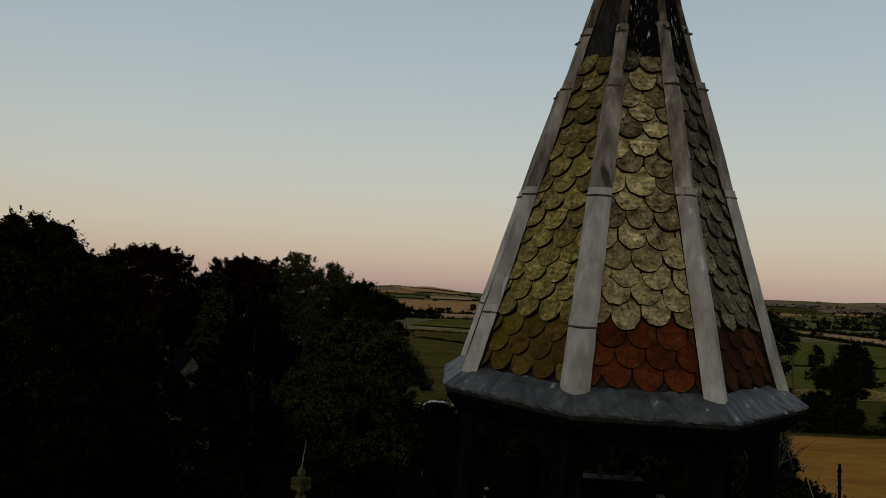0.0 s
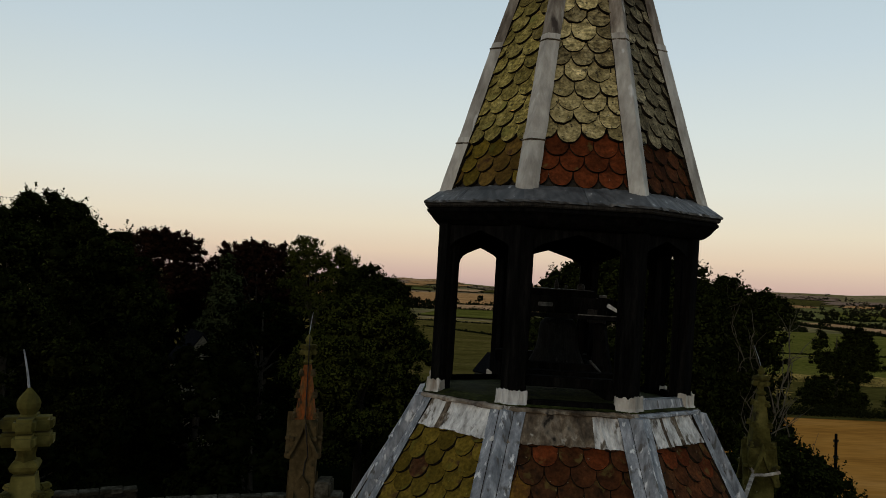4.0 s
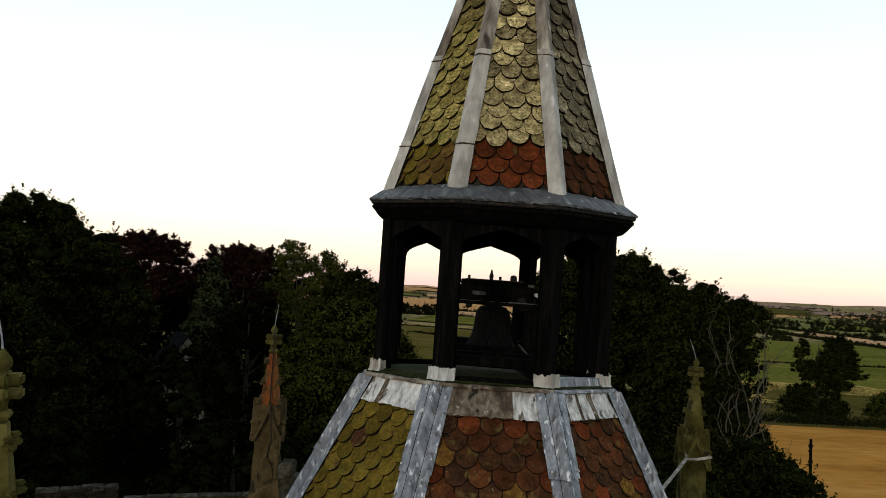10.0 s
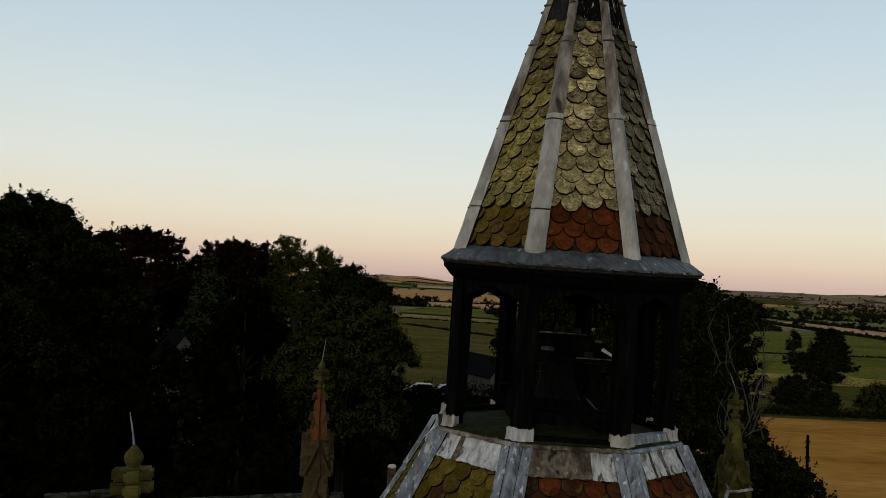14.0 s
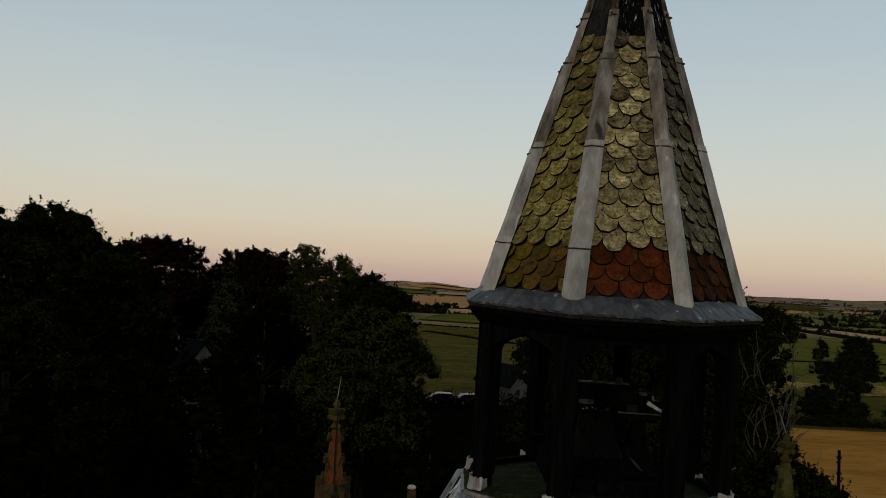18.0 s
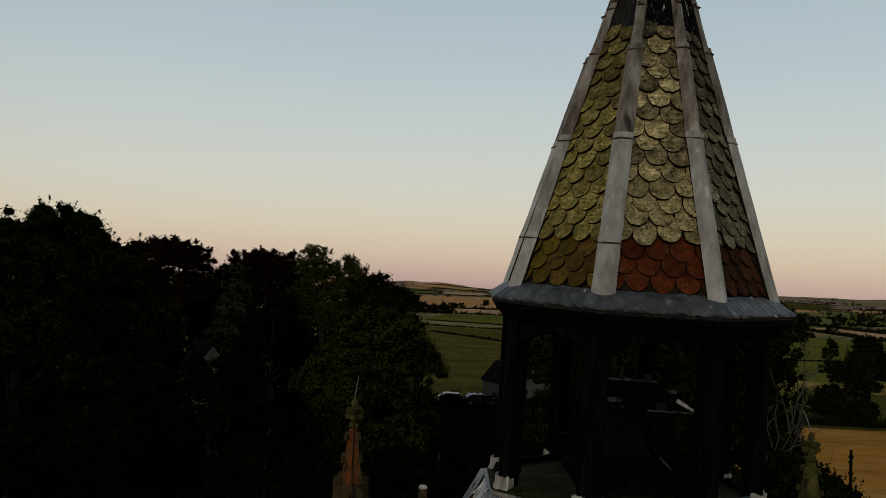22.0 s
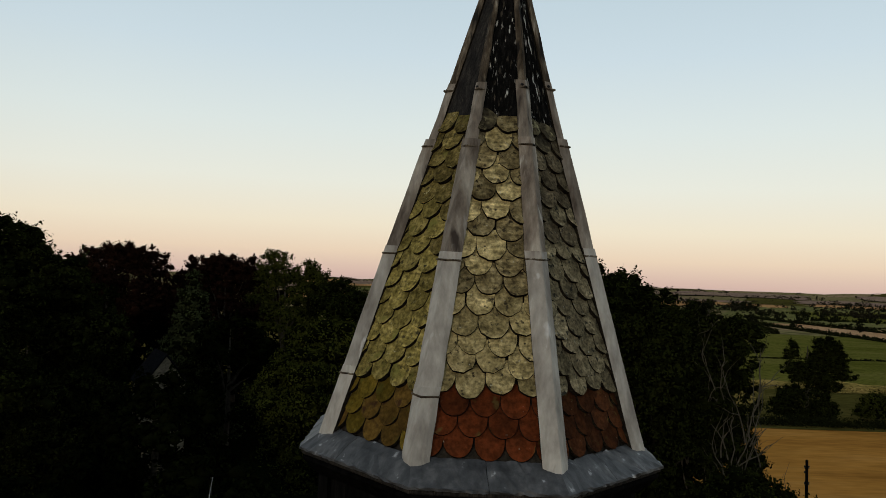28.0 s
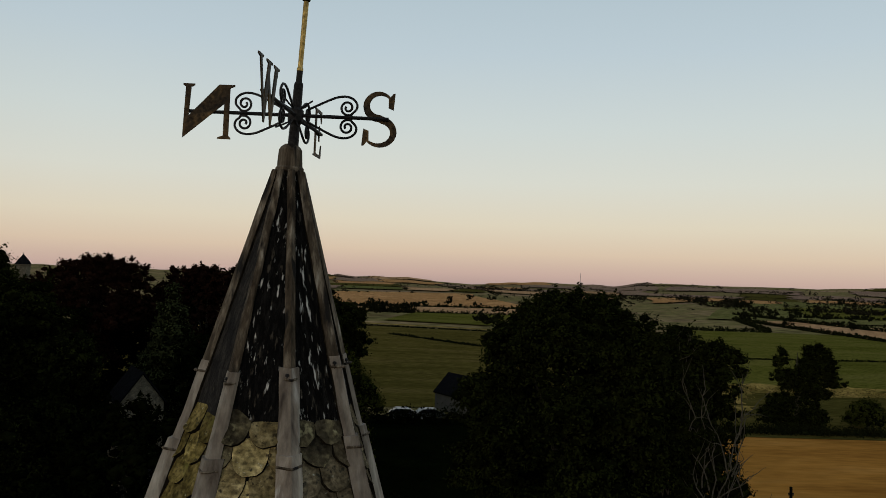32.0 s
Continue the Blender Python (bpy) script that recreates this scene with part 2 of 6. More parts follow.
LETTER = material("worn_gilt_letter", [(0.0124, 0.01188, 0.01125), (0.0434, 0.0297, 0.0165), (0.124, 0.0792, 0.03375)], 7.0, 0.6, 0.2, 60.0, metal=0.4, spec=0.1)
TILE_RED = material("clay_tile_red", [(0.04347, 0.01282, 0.0049), (0.08316, 0.02095, 0.00706), (0.13419, 0.03078, 0.00936)], 9.0, 0.9, 0.6, 42.0, grit=(0.62, 1.3), vary=0.33, spec=0.03, spots=[((0.095, 0.062, 0.02), 11.0, 0.61), ((0.36, 0.33, 0.25), 34.0, 0.70)])
TILE_BROWN = material("clay_tile_brown", [(0.02111, 0.01074, 0.00584), (0.04317, 0.01901, 0.00869), (0.07292, 0.02878, 0.01108)], 9.0, 0.9, 0.6, 42.0, grit=(0.62, 1.3), vary=0.33, spec=0.03, spots=[((0.085, 0.058, 0.018), 10.0, 0.58), ((0.30, 0.27, 0.18), 34.0, 0.69), ((0.012, 0.010, 0.008), 14.0, 0.63)])
TILE_RUST = material("clay_tile_rust", [(0.02693, 0.01111, 0.00523), (0.05386, 0.01924, 0.00769), (0.08798, 0.02907, 0.01)], 9.0, 0.9, 0.6, 42.0, grit=(0.62, 1.3), vary=0.33, spec=0.03, spots=[((0.085, 0.058, 0.018), 10.0, 0.60), ((0.30, 0.27, 0.18), 34.0, 0.70)])
TILE_OCHRE = material("clay_tile_lichened", [(0.051, 0.03629, 0.00607), (0.09757, 0.06758, 0.00972), (0.14193, 0.09435, 0.01458)], 8.0, 0.9, 0.6, 42.0, grit=(0.62, 1.3), vary=0.32, spec=0.03, spots=[((0.085, 0.075, 0.014), 7.0, 0.57), ((0.05, 0.028, 0.011), 8.0, 0.61), ((0.21, 0.18, 0.06), 26.0, 0.69)])
TILE_GOLD = material("clay_tile_gold_lichen", [(0.045, 0.0198, 0.0081), (0.09, 0.04435, 0.00972), (0.153, 0.08316, 0.01458)], 14.0, 0.9, 0.6, 42.0, grit=(0.62, 1.3), vary=0.3, spec=0.03, spots=[((0.05, 0.024, 0.011), 10.0, 0.58), ((0.34, 0.30, 0.16), 30.0, 0.69)])
TILE_AMBER = material("clay_tile_amber", [(0.0405, 0.0234, 0.0072), (0.081, 0.0468, 0.0108), (0.1215, 0.072, 0.0162)], 9.0, 0.9, 0.6, 42.0, grit=(0.62, 1.3), vary=0.35, spec=0.03, spots=[((0.075, 0.066, 0.014), 7.0, 0.60), ((0.04, 0.02, 0.009), 9.0, 0.61)])
# near-black: paints the shade in gaps between tiles and beside lead
TILE_EDGE = material("gap_shade_edge", [(0.006, 0.0055, 0.004), (0.016, 0.013, 0.009), (0.03, 0.024, 0.015)], 20.0, 0.95, 0.2, 60.0, spec=0.03)
STONE_OLIVE = material("slate_olive_lichen", [(0.08606, 0.06684, 0.01765), (0.20777, 0.16342, 0.04559), (0.35309, 0.27861, 0.09581)], 13.0, 0.95, 1.0, 48.0, bands=0.55, grit=(0.45, 1.45), vary=0.34, spec=0.03, spots=[((0.045, 0.038, 0.018), 30.0, 0.60), ((0.38, 0.35, 0.2), 34.0, 0.66), ((0.15, 0.14, 0.035), 6.0, 0.62)])
STONE_MOSSY = material("slate_dull_moss", [(0.0568, 0.04278, 0.01235), (0.13713, 0.10459, 0.03191), (0.23304, 0.17831, 0.06707)], 13.0, 0.95, 1.0, 48.0, bands=0.55, grit=(0.45, 1.45), vary=0.34, spec=0.03, spots=[((0.045, 0.038, 0.018), 30.0, 0.60), ((0.38, 0.35, 0.2), 34.0, 0.66), ((0.15, 0.14, 0.035), 6.0, 0.62)])
STONE_TAN = material("slate_tan_lichen", [(0.13429, 0.10295, 0.04312), (0.30695, 0.24276, 0.10763), (0.54121, 0.43494, 0.21107)], 13.0, 0.95, 1.0, 48.0, bands=0.55, grit=(0.45, 1.45), vary=0.34, spec=0.03, spots=[((0.045, 0.036, 0.022), 30.0, 0.60), ((0.21, 0.095, 0.018), 9.0, 0.70), ((0.42, 0.40, 0.31), 34.0, 0.67)])
STONE_GREY = material("slate_grey_lichen", [(0.06617, 0.05425, 0.03096), (0.15877, 0.13023, 0.07541), (0.29931, 0.24546, 0.14642)], 13.0, 0.95, 1.0, 48.0, bands=0.55, grit=(0.45, 1.45), vary=0.34, spec=0.03, spots=[((0.026, 0.025, 0.018), 26.0, 0.58), ((0.33, 0.33, 0.27), 34.0, 0.67)])
STONE_DULL = material("slate_dull_grey", [(0.04367, 0.03472, 0.02043), (0.10479, 0.08335, 0.04977), (0.19754, 0.15709, 0.09664)], 13.0, 0.95, 1.0, 48.0, bands=0.55, grit=(0.45, 1.45), vary=0.34, spec=0.03, spots=[((0.026, 0.025, 0.018), 26.0, 0.58), ((0.33, 0.33, 0.27), 34.0, 0.67)])
STONE_SOOT = material("slate_blackened", [(0.0168, 0.014, 0.0098), (0.056, 0.0462, 0.028), (0.168, 0.14, 0.077)], 11.0, 0.95, 1.0, 40.0, bands=0.4, grit=(0.5, 1.4), vary=0.34, spec=0.03, spots=[((0.30, 0.27, 0.15), 16.0, 0.63)])
STONE_BROWN = material("slate_brown_lichen", [(0.07608, 0.0548, 0.02417), (0.17387, 0.13451, 0.06138), (0.31513, 0.25407, 0.13019)], 13.0, 0.95, 1.0, 48.0, bands=0.55, grit=(0.45, 1.45), vary=0.34, spec=0.03, spots=[((0.035, 0.027, 0.015), 30.0, 0.58), ((0.18, 0.085, 0.02), 9.0, 0.70), ((0.38, 0.36, 0.27), 34.0, 0.68)])
UNDERLAY = material("roof_boarding", [(0.02, 0.017, 0.013), (0.04, 0.034, 0.026)], 8.0, 0.9, 0.2, spec=0.1)
SANDSTONE = material("brown_weathered_sandstone", [(0.032, 0.0232, 0.0104), (0.068, 0.048, 0.0216), (0.108, 0.0784, 0.0384)], 4.0, 0.95, 0.25, 25.0, grit=(0.82, 1.18), vary=0.12, spots=[((0.022, 0.019, 0.010), 4.0, 0.56), ((0.20, 0.17, 0.10), 12.0, 0.70)], spec=0.03)
SANDSTONE_MOSS = material("olive_mossed_sandstone", [(0.0275, 0.0234, 0.0066), (0.06875, 0.06, 0.0154), (0.1225, 0.1056, 0.0308)], 4.0, 0.95, 0.25, 25.0, grit=(0.82, 1.18), vary=0.12, spots=[((0.024, 0.021, 0.010), 5.0, 0.57), ((0.32, 0.30, 0.20), 14.0, 0.70)], spec=0.03)
SANDSTONE_ORANGE = material("orange_lichened_sandstone", [(0.24, 0.054, 0.012), (0.144, 0.054, 0.0168), (0.066, 0.048, 0.0216)], 9.0, 0.95, 0.4, 40.0, grit=(0.7, 1.25), stretch=(1.6, 1.6, 0.6), spots=[((0.032, 0.026, 0.015), 7.0, 0.55), ((0.16, 0.10, 0.035), 8.0, 0.60)], spec=0.03)
RUBBLE = material("rubble_stone", [(0.07, 0.06, 0.045), (0.14, 0.12, 0.085), (0.2, 0.17, 0.12)], 2.5, 0.95, 0.6, 20.0, vary=0.3, spec=0.1)
# darker copies of the stone, with shade put into their colour
DARK_RUBBLE = material("shade_darkened_rubble", [(0.006, 0.0055, 0.004), (0.015, 0.0125, 0.009), (0.028, 0.023, 0.016)], 2.5, 0.95, 0.6, 20.0, vary=0.3, spec=0.02)
DARK_COPING = material("shade_darkened_coping", [(0.010, 0.0095, 0.006), (0.026, 0.023, 0.015), (0.07, 0.064, 0.05)], 3.0, 0.95, 0.6, 20.0, vary=0.3, spec=0.02)
RENDER = material("pale_render", [(0.063, 0.0585, 0.0495), (0.09, 0.0833, 0.072)], 1.5, 0.9, 0.1)
SLATE = material("house_slate", [(0.005, 0.005, 0.0055), (0.010, 0.010, 0.011)], 3.0, 0.9, 0.3, 12.0, spec=0.0)
CAR_WHITE = material("white_car_paint", [(0.042, 0.042, 0.045), (0.054, 0.054, 0.057)], 1.0, 0.3, 0.0)
GLASS_DARK = material("dark_window_glass", [(0.01, 0.01, 0.012), (0.02, 0.02, 0.022)], 2.0, 0.1, 0.0)
BARK = material("grey_bark", [(0.03, 0.0252, 0.0198), (0.06, 0.051, 0.039)], 4.0, 0.9, 0.5, 30.0, spec=0.1)
DEADWOOD = material("bleached_dead_branch", [(0.04896, 0.04211, 0.03046), (0.10404, 0.08889, 0.06528)], 4.0, 0.9, 0.3, 30.0, spec=0.05)


def foliage(name, dark, light, spread=0.45):
    return material(name, [dark, light], 0.35, 1.0, 0.0, 2.0, island=spread, spec=0.0)


LEAF_GREEN = foliage("leaf_deep_green", (0.00729, 0.00943, 0.00208), (0.01981, 0.02335, 0.00536), 0.28)
LEAF_LIGHT = foliage("leaf_mid_green", (0.01806, 0.02145, 0.00405), (0.04644, 0.05079, 0.00944), 0.28)
LEAF_SILVER = foliage("leaf_grey_green", (0.01742, 0.02184, 0.00904), (0.0442, 0.05112, 0.02095), 0.28)
LEAF_COPPER = foliage("leaf_copper", (0.00709, 0.00355, 0.00252), (0.0162, 0.00709, 0.00425), 0.4)
# darker leaf copy: the wood's shade is put into its colour
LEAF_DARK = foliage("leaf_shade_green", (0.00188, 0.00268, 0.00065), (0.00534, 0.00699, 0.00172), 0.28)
# near-black clump hearts: shade inside the crowns put into the colour
LEAF_HEART = foliage("shaded_leaf_heart", (0.00243, 0.00306, 0.0009), (0.0054, 0.00653, 0.00189), 0.25)
LEAF_FAR = foliage("leaf_far", (0.00743, 0.00825, 0.00371), (0.01567, 0.0165, 0.00743))
# lighter and browner than LEAF_FAR: distance haze put into the leaf colour
LEAF_HAZED = foliage("leaf_hazed_brown", (0.01275, 0.01162, 0.00675), (0.03, 0.02625, 0.015))
HEATH = material("brown_heath", [(0.15707, 0.10118, 0.07225), (0.23563, 0.14451, 0.10118), (0.18851, 0.14451, 0.07225)], 0.01, 0.95, 0.2, 0.2, spec=0.0)
HEDGE = foliage("leaf_hedge", (0.00735, 0.00945, 0.00315), (0.01785, 0.01995, 0.00683))
GROUND = material("rough_pasture", [(0.2262, 0.14074, 0.08575), (0.14327, 0.1196, 0.04421), (0.3016, 0.18295, 0.11057)], 0.006, 0.95, 0.3, 0.12, spec=0.0)
# near-black grass: shade of trees and church put into the ground's colour
NEAR_GRASS = material("shade_blackened_grass", [(0.00113, 0.00187, 0.0006), (0.003, 0.0045, 0.00113)], 0.2, 1.0, 0.3, 3.0, spec=0.0)
STUBBLE = material("golden_stubble", [(0.23634, 0.09794, 0.01842), (0.34192, 0.14855, 0.02898), (0.41434, 0.19455, 0.05009)], 0.08, 0.95, 0.3, 1.2, stretch=(0.3, 1.1, 1), grit=(0.82, 1.16), spec=0.0)
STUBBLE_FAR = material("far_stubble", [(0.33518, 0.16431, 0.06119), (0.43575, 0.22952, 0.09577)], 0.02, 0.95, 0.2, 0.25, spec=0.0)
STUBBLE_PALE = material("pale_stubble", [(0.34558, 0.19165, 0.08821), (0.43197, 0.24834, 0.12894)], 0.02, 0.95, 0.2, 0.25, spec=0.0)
MEADOW = material("green_meadow", [(0.06564, 0.06464, 0.01023), (0.09854, 0.09109, 0.01703), (0.12463, 0.10683, 0.02548)], 0.03, 0.95, 0.3, 0.9, stretch=(1, 2.5, 1), spec=0.0)
MEADOW_DULL = material("grazed_meadow", [(0.04657, 0.03948, 0.0097), (0.06692, 0.05403, 0.01313), (0.08902, 0.06772, 0.0194)], 0.03, 0.95, 0.3, 0.7, stretch=(0.6, 3.5, 1), spec=0.0)
MEADOW_DRY = material("dry_mown_meadow", [(0.05332, 0.04212, 0.00977), (0.07912, 0.06084, 0.01445), (0.1075, 0.07644, 0.02295)], 0.05, 0.95, 0.3, 0.9, stretch=(0.6, 2.5, 1), spec=0.0)
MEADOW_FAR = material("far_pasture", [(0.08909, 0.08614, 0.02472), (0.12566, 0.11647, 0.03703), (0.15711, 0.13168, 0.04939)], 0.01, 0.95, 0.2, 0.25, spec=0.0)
ROUGH = material("rough_yellow_grass", [(0.075, 0.065, 0.015), (0.19, 0.132, 0.034), (0.33, 0.215, 0.065)], 0.22, 0.95, 0.4, 1.0, stretch=(1.0, 0.6, 1), spec=0.0)
DRY_GRASS = foliage("dry_grass_blade", (0.06, 0.045, 0.012), (0.22, 0.15, 0.045), 0.5)


# ---- building helpers ----
def mesh_from(name, verts, faces, mat, smooth=False):
    me = bpy.data.meshes.new(name)
    me.from_pydata([tuple(v) for v in verts], [], [tuple(f) for f in faces])
    me.update()
    if mat:
        me.materials.append(mat)
    if smooth:
        me.shade_smooth()
    return me


def thing(name, label, category, at=None, group="", kind=""):
    ob = new(name)
    ob.empty_display_size = 0.3
    if at is not None:
        ob.matrix_world = at
    return tagged(ob, label, category, group, kind)


def part(name, data, parent, label="", mat=None, at=None, kind=""):
    """One mesh object under a thing or a part. data: a mesh, a bmesh, or (verts, faces)."""
    if isinstance(data, bmesh.types.BMesh):
        me = bpy.data.meshes.new(name)
        data.to_mesh(me)
        data.free()
        if mat:
            me.materials.append(mat)
    elif isinstance(data, tuple):
        me = mesh_from(name, data[0], data[1], mat)
    else:
        me = data
    ob = new(name, me)
    ob.parent = parent
    if at is not None:
        ob.matrix_local = at
    return tagged(ob, label, kind=kind)


def fixed(bm):
    bmesh.ops.recalc_face_normals(bm, faces=bm.faces)
    return bm


def box(x0, x1, y0, y1, z0, z1, bevel=0.0, bm=None):
    bm = bm or bmesh.new()
    made = bmesh.ops.create_cube(bm, size=1.0, matrix=Matrix.Translation(((x0 + x1) / 2, (y0 + y1) / 2, (z0 + z1) / 2)) @ Matrix.Diagonal((x1 - x0, y1 - y0, z1 - z0, 1)))
    if bevel:
        edges = {e for v in made["verts"] for e in v.link_edges}
        bmesh.ops.bevel(bm, geom=list(edges), offset=bevel, segments=2, affect="EDGES")
    return bm


def lathe(profile, steps=24, bm=None, at=(0, 0, 0)):
    """A solid of revolution about z from (radius, height) pairs."""
    bm = bm or bmesh.new()
    rings = []
    for r, z in profile:
        rings.append([bm.verts.new((at[0] + r * math.cos(2 * math.pi * k / steps), at[1] + r * math.sin(2 * math.pi * k / steps), at[2] + z)) for k in range(steps)])
    for a, b in zip(rings, rings[1:]):
        for k in range(steps):
            bm.faces.new((a[k], a[(k + 1) % steps], b[(k + 1) % steps], b[k]))
    bm.faces.new(rings[0])
    bm.faces.new(rings[-1])
    return fixed(bm)


def tube(points, radius, sides=6, bm=None, flat=1.0):
    """A bar along a line of points; radius may be a list that tapers."""
    bm = bm or bmesh.new()
    pts = [Vector(p) for p in points]
    rs = radius if isinstance(radius, (list, tuple)) else [radius] * len(pts)
    rings = []
    side = None
    for k, p in enumerate(pts):
        d = (pts[min(k + 1, len(pts) - 1)] - pts[max(k - 1, 0)]).normalized()
        if side is None:
            side = d.cross(Vector((0, 0, 1)) if abs(d.z) < 0.9 else Vector((0, 1, 0))).normalized()
        else:
            side = (side - d * side.dot(d)).normalized()
        up = side.cross(d)
        rings.append([bm.verts.new(p + rs[k] * (math.cos(2 * math.pi * j / sides) * side + flat * math.sin(2 * math.pi * j / sides) * up)) for j in range(sides)])
    for a, b in zip(rings, rings[1:]):
        for j in range(sides):
            bm.faces.new((a[j], a[(j + 1) % sides], b[(j + 1) % sides], b[j]))
    bm.faces.new(rings[0])
    bm.faces.new(rings[-1])
    return fixed(bm)


def prism(outline, depth, place, bm=None):
    """A flat outline of (u, v) extruded by depth; place maps (u, v, w) to the world."""
    bm = bm or bmesh.new()
    a = [bm.verts.new(place(u, v, 0.0)) for u, v in outline]
    b = [bm.verts.new(place(u, v, depth)) for u, v in outline]
    bm.faces.new(a)
    bm.faces.new(b)
    for k in range(len(a)):
        j = (k + 1) % len(a)
        bm.faces.new((a[k], a[j], b[j], b[k]))
    return fixed(bm)


# ---- land ----
RIDGE_AZ = (-40, -28, -7.1, -2.9, 3.5, 7.7, 13.6, 15.8, 21.5, 27, 31, 45)
RIDGE_Z = (-11, -14, -23, -23, -39, -25, -29, -15, -13, -11, -5, -1)


def ease(a, b, x):
    t = min(max((x - a) / (b - a), 0.0), 1.0)
    return t * t * (3 - 2 * t)


def ground_z(x, y):
    """Level round the church, falling gently away to a far ridge."""
    d, az = math.hypot(x, y), math.degrees(math.atan2(x, y))
    z = -0.0146 * (math.sqrt((d - 110) ** 2 + 400) - 20) if d > 110 else 0.0
    if d > 1300:
        ridge = float(np.interp(az, RIDGE_AZ, RIDGE_Z)) if abs(az) < 60 else -25.0
        z += (ridge + 5 * noise.noise((az * 0.8, 3.3, 0)) - z) * ease(1300, 2600, d)
    if d > 2600:
        z -= (d - 2600) * 0.03
    return z


def build_ground():
    verts, faces = [(0, 0, 0)], []
    radii = [8, 20, 35, 50, 65, 80, 95, 110, 125, 140, 160, 180, 205, 235, 270, 310, 360, 420, 500, 600, 720, 860, 1020, 1200, 1400, 1600, 1800, 2000, 2200, 2400, 2600, 2900, 3400, 4200]
    n = 240
    for r in radii:
        for k in range(n):
            a = 2 * math.pi * k / n
            x, y = r * math.sin(a), r * math.cos(a)
            verts.append((x, y, ground_z(x, y)))
    for k in range(n):
        faces.append((0, 1 + (k + 1) % n, 1 + k))
    for j in range(len(radii) - 1):
        for k in range(n):
            a, b = 1 + j * n, 1 + (j + 1) * n
            faces.append((a + k, a + (k + 1) % n, b + (k + 1) % n, b + k))
    me = mesh_from("ground", verts, faces, GROUND, True)
    me.flip_normals()
    return tagged(new("ground", me), "rolling brown and green pasture falling to far hills", "ground", kind="structure")


build_ground()


def field(name, corners, mat, label, lift=0.12, steps=14, stray=0.012):
    """A field draped over the ground between four corners of the plan."""
    verts, faces = [], []
    (ax, ay), (bx, by), (cx, cy), (dx, dy) = corners
    for j in range(steps + 1):
        v = j / steps
        for i in range(steps + 1):
            u = i / steps
            x = (ax * (1 - u) + bx * u) * (1 - v) + (dx * (1 - u) + cx * u) * v
            y = (ay * (1 - u) + by * u) * (1 - v) + (dy * (1 - u) + cy * u) * v
            sway = stray * math.hypot(x, y)
            wave = 0.012 if stray < 0.02 else 0.11
            x, y = x + sway * noise.noise((x * wave, y * wave, 1)), y + sway * noise.noise((x * wave, y * wave, 7))
            verts.append((x, y, ground_z(x, y) + lift + 0.0012 * max(math.hypot(x, y) - 150, 0)))
    for j in range(steps):
        for i in range(steps):
            a = j * (steps + 1) + i
            faces.append((a, a + 1, a + steps + 2, a + steps + 1))
    me = mesh_from(name, verts, faces, mat, True)
    if me.polygons[0].normal.z < 0:
        me.flip_normals()
    return tagged(new(name, me), label, "field", kind="structure")


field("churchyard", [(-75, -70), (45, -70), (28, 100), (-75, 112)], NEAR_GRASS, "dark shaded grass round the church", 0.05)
field("stubble_field", [(22, 46), (75, 46), (77, 97), (28, 97)], STUBBLE, "golden stubble field with faint drill lines")
field("rough_grass", [(30, 97), (75, 97), (105, 146), (48, 138)], MEADOW_DULL, "rough dull grass beside the field")
field("pale_grass_band", [(49, 137), (96, 132), (104, 147), (54, 149)], ROUGH, "pale yellow band of long grass", 0.2, 24, 0.045)
for cx, cy, wide, deep in ((50, 131, 4.5, 7), (47, 116, 4, 2)):
    field("rough_patch", [(cx - wide, cy - deep), (cx + wide, cy - deep), (cx + wide + 2, cy + deep), (cx - wide + 1, cy + deep)], ROUGH, "pale yellow patch of long grass", 0.26, 18, 0.045)
field("hedge_bank", [(26, 96.6), (80, 96.6), (84, 115), (37, 113)], MEADOW_DULL, "dull green bank behind the field hedge", 0.17)
field("meadow", [(48, 139), (106, 147), (240, 326), (110, 322)], MEADOW, "green meadow cropped short by grazing")
field("stubble_strip", [(177, 236), (256, 292), (207, 515), (182, 455)], STUBBLE_PALE, "pale stubble strip between hedges", 0.3)
field("hill_meadow", [(160, 440), (360, 430), (1000, 1350), (420, 1050)], MEADOW_FAR, "far green meadow on the valley side", 0.4)
field("valley_meadow", [(258, 515), (345, 490), (640, 930), (340, 735)], MEADOW, "bright green meadow on the far valley side", 0.6)
field("west_meadow", [(-70, 105), (30, 113), (30, 268), (-70, 294)], MEADOW_DRY, "dull green meadow with mowing lines")
field("meadow_strip", [(-20, 322), (26, 304), (48, 396), (-8, 392)], MEADOW, "bright green strip of grass", 0.3)
field("track", [(-75, 306), (28, 275), (30, 279), (-75, 314)], ROUGH, "pale field track", 0.35)
field("golden_strip", [(-75, 398), (52, 402), (62, 474), (-75, 452)], STUBBLE_PALE, "pale golden stubble strip", 0.4)
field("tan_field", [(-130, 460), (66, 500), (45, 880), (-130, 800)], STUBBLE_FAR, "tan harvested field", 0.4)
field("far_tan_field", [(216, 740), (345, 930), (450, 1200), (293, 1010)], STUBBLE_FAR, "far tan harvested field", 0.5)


# ---- trees ----
rng = np.random.default_rng(7)


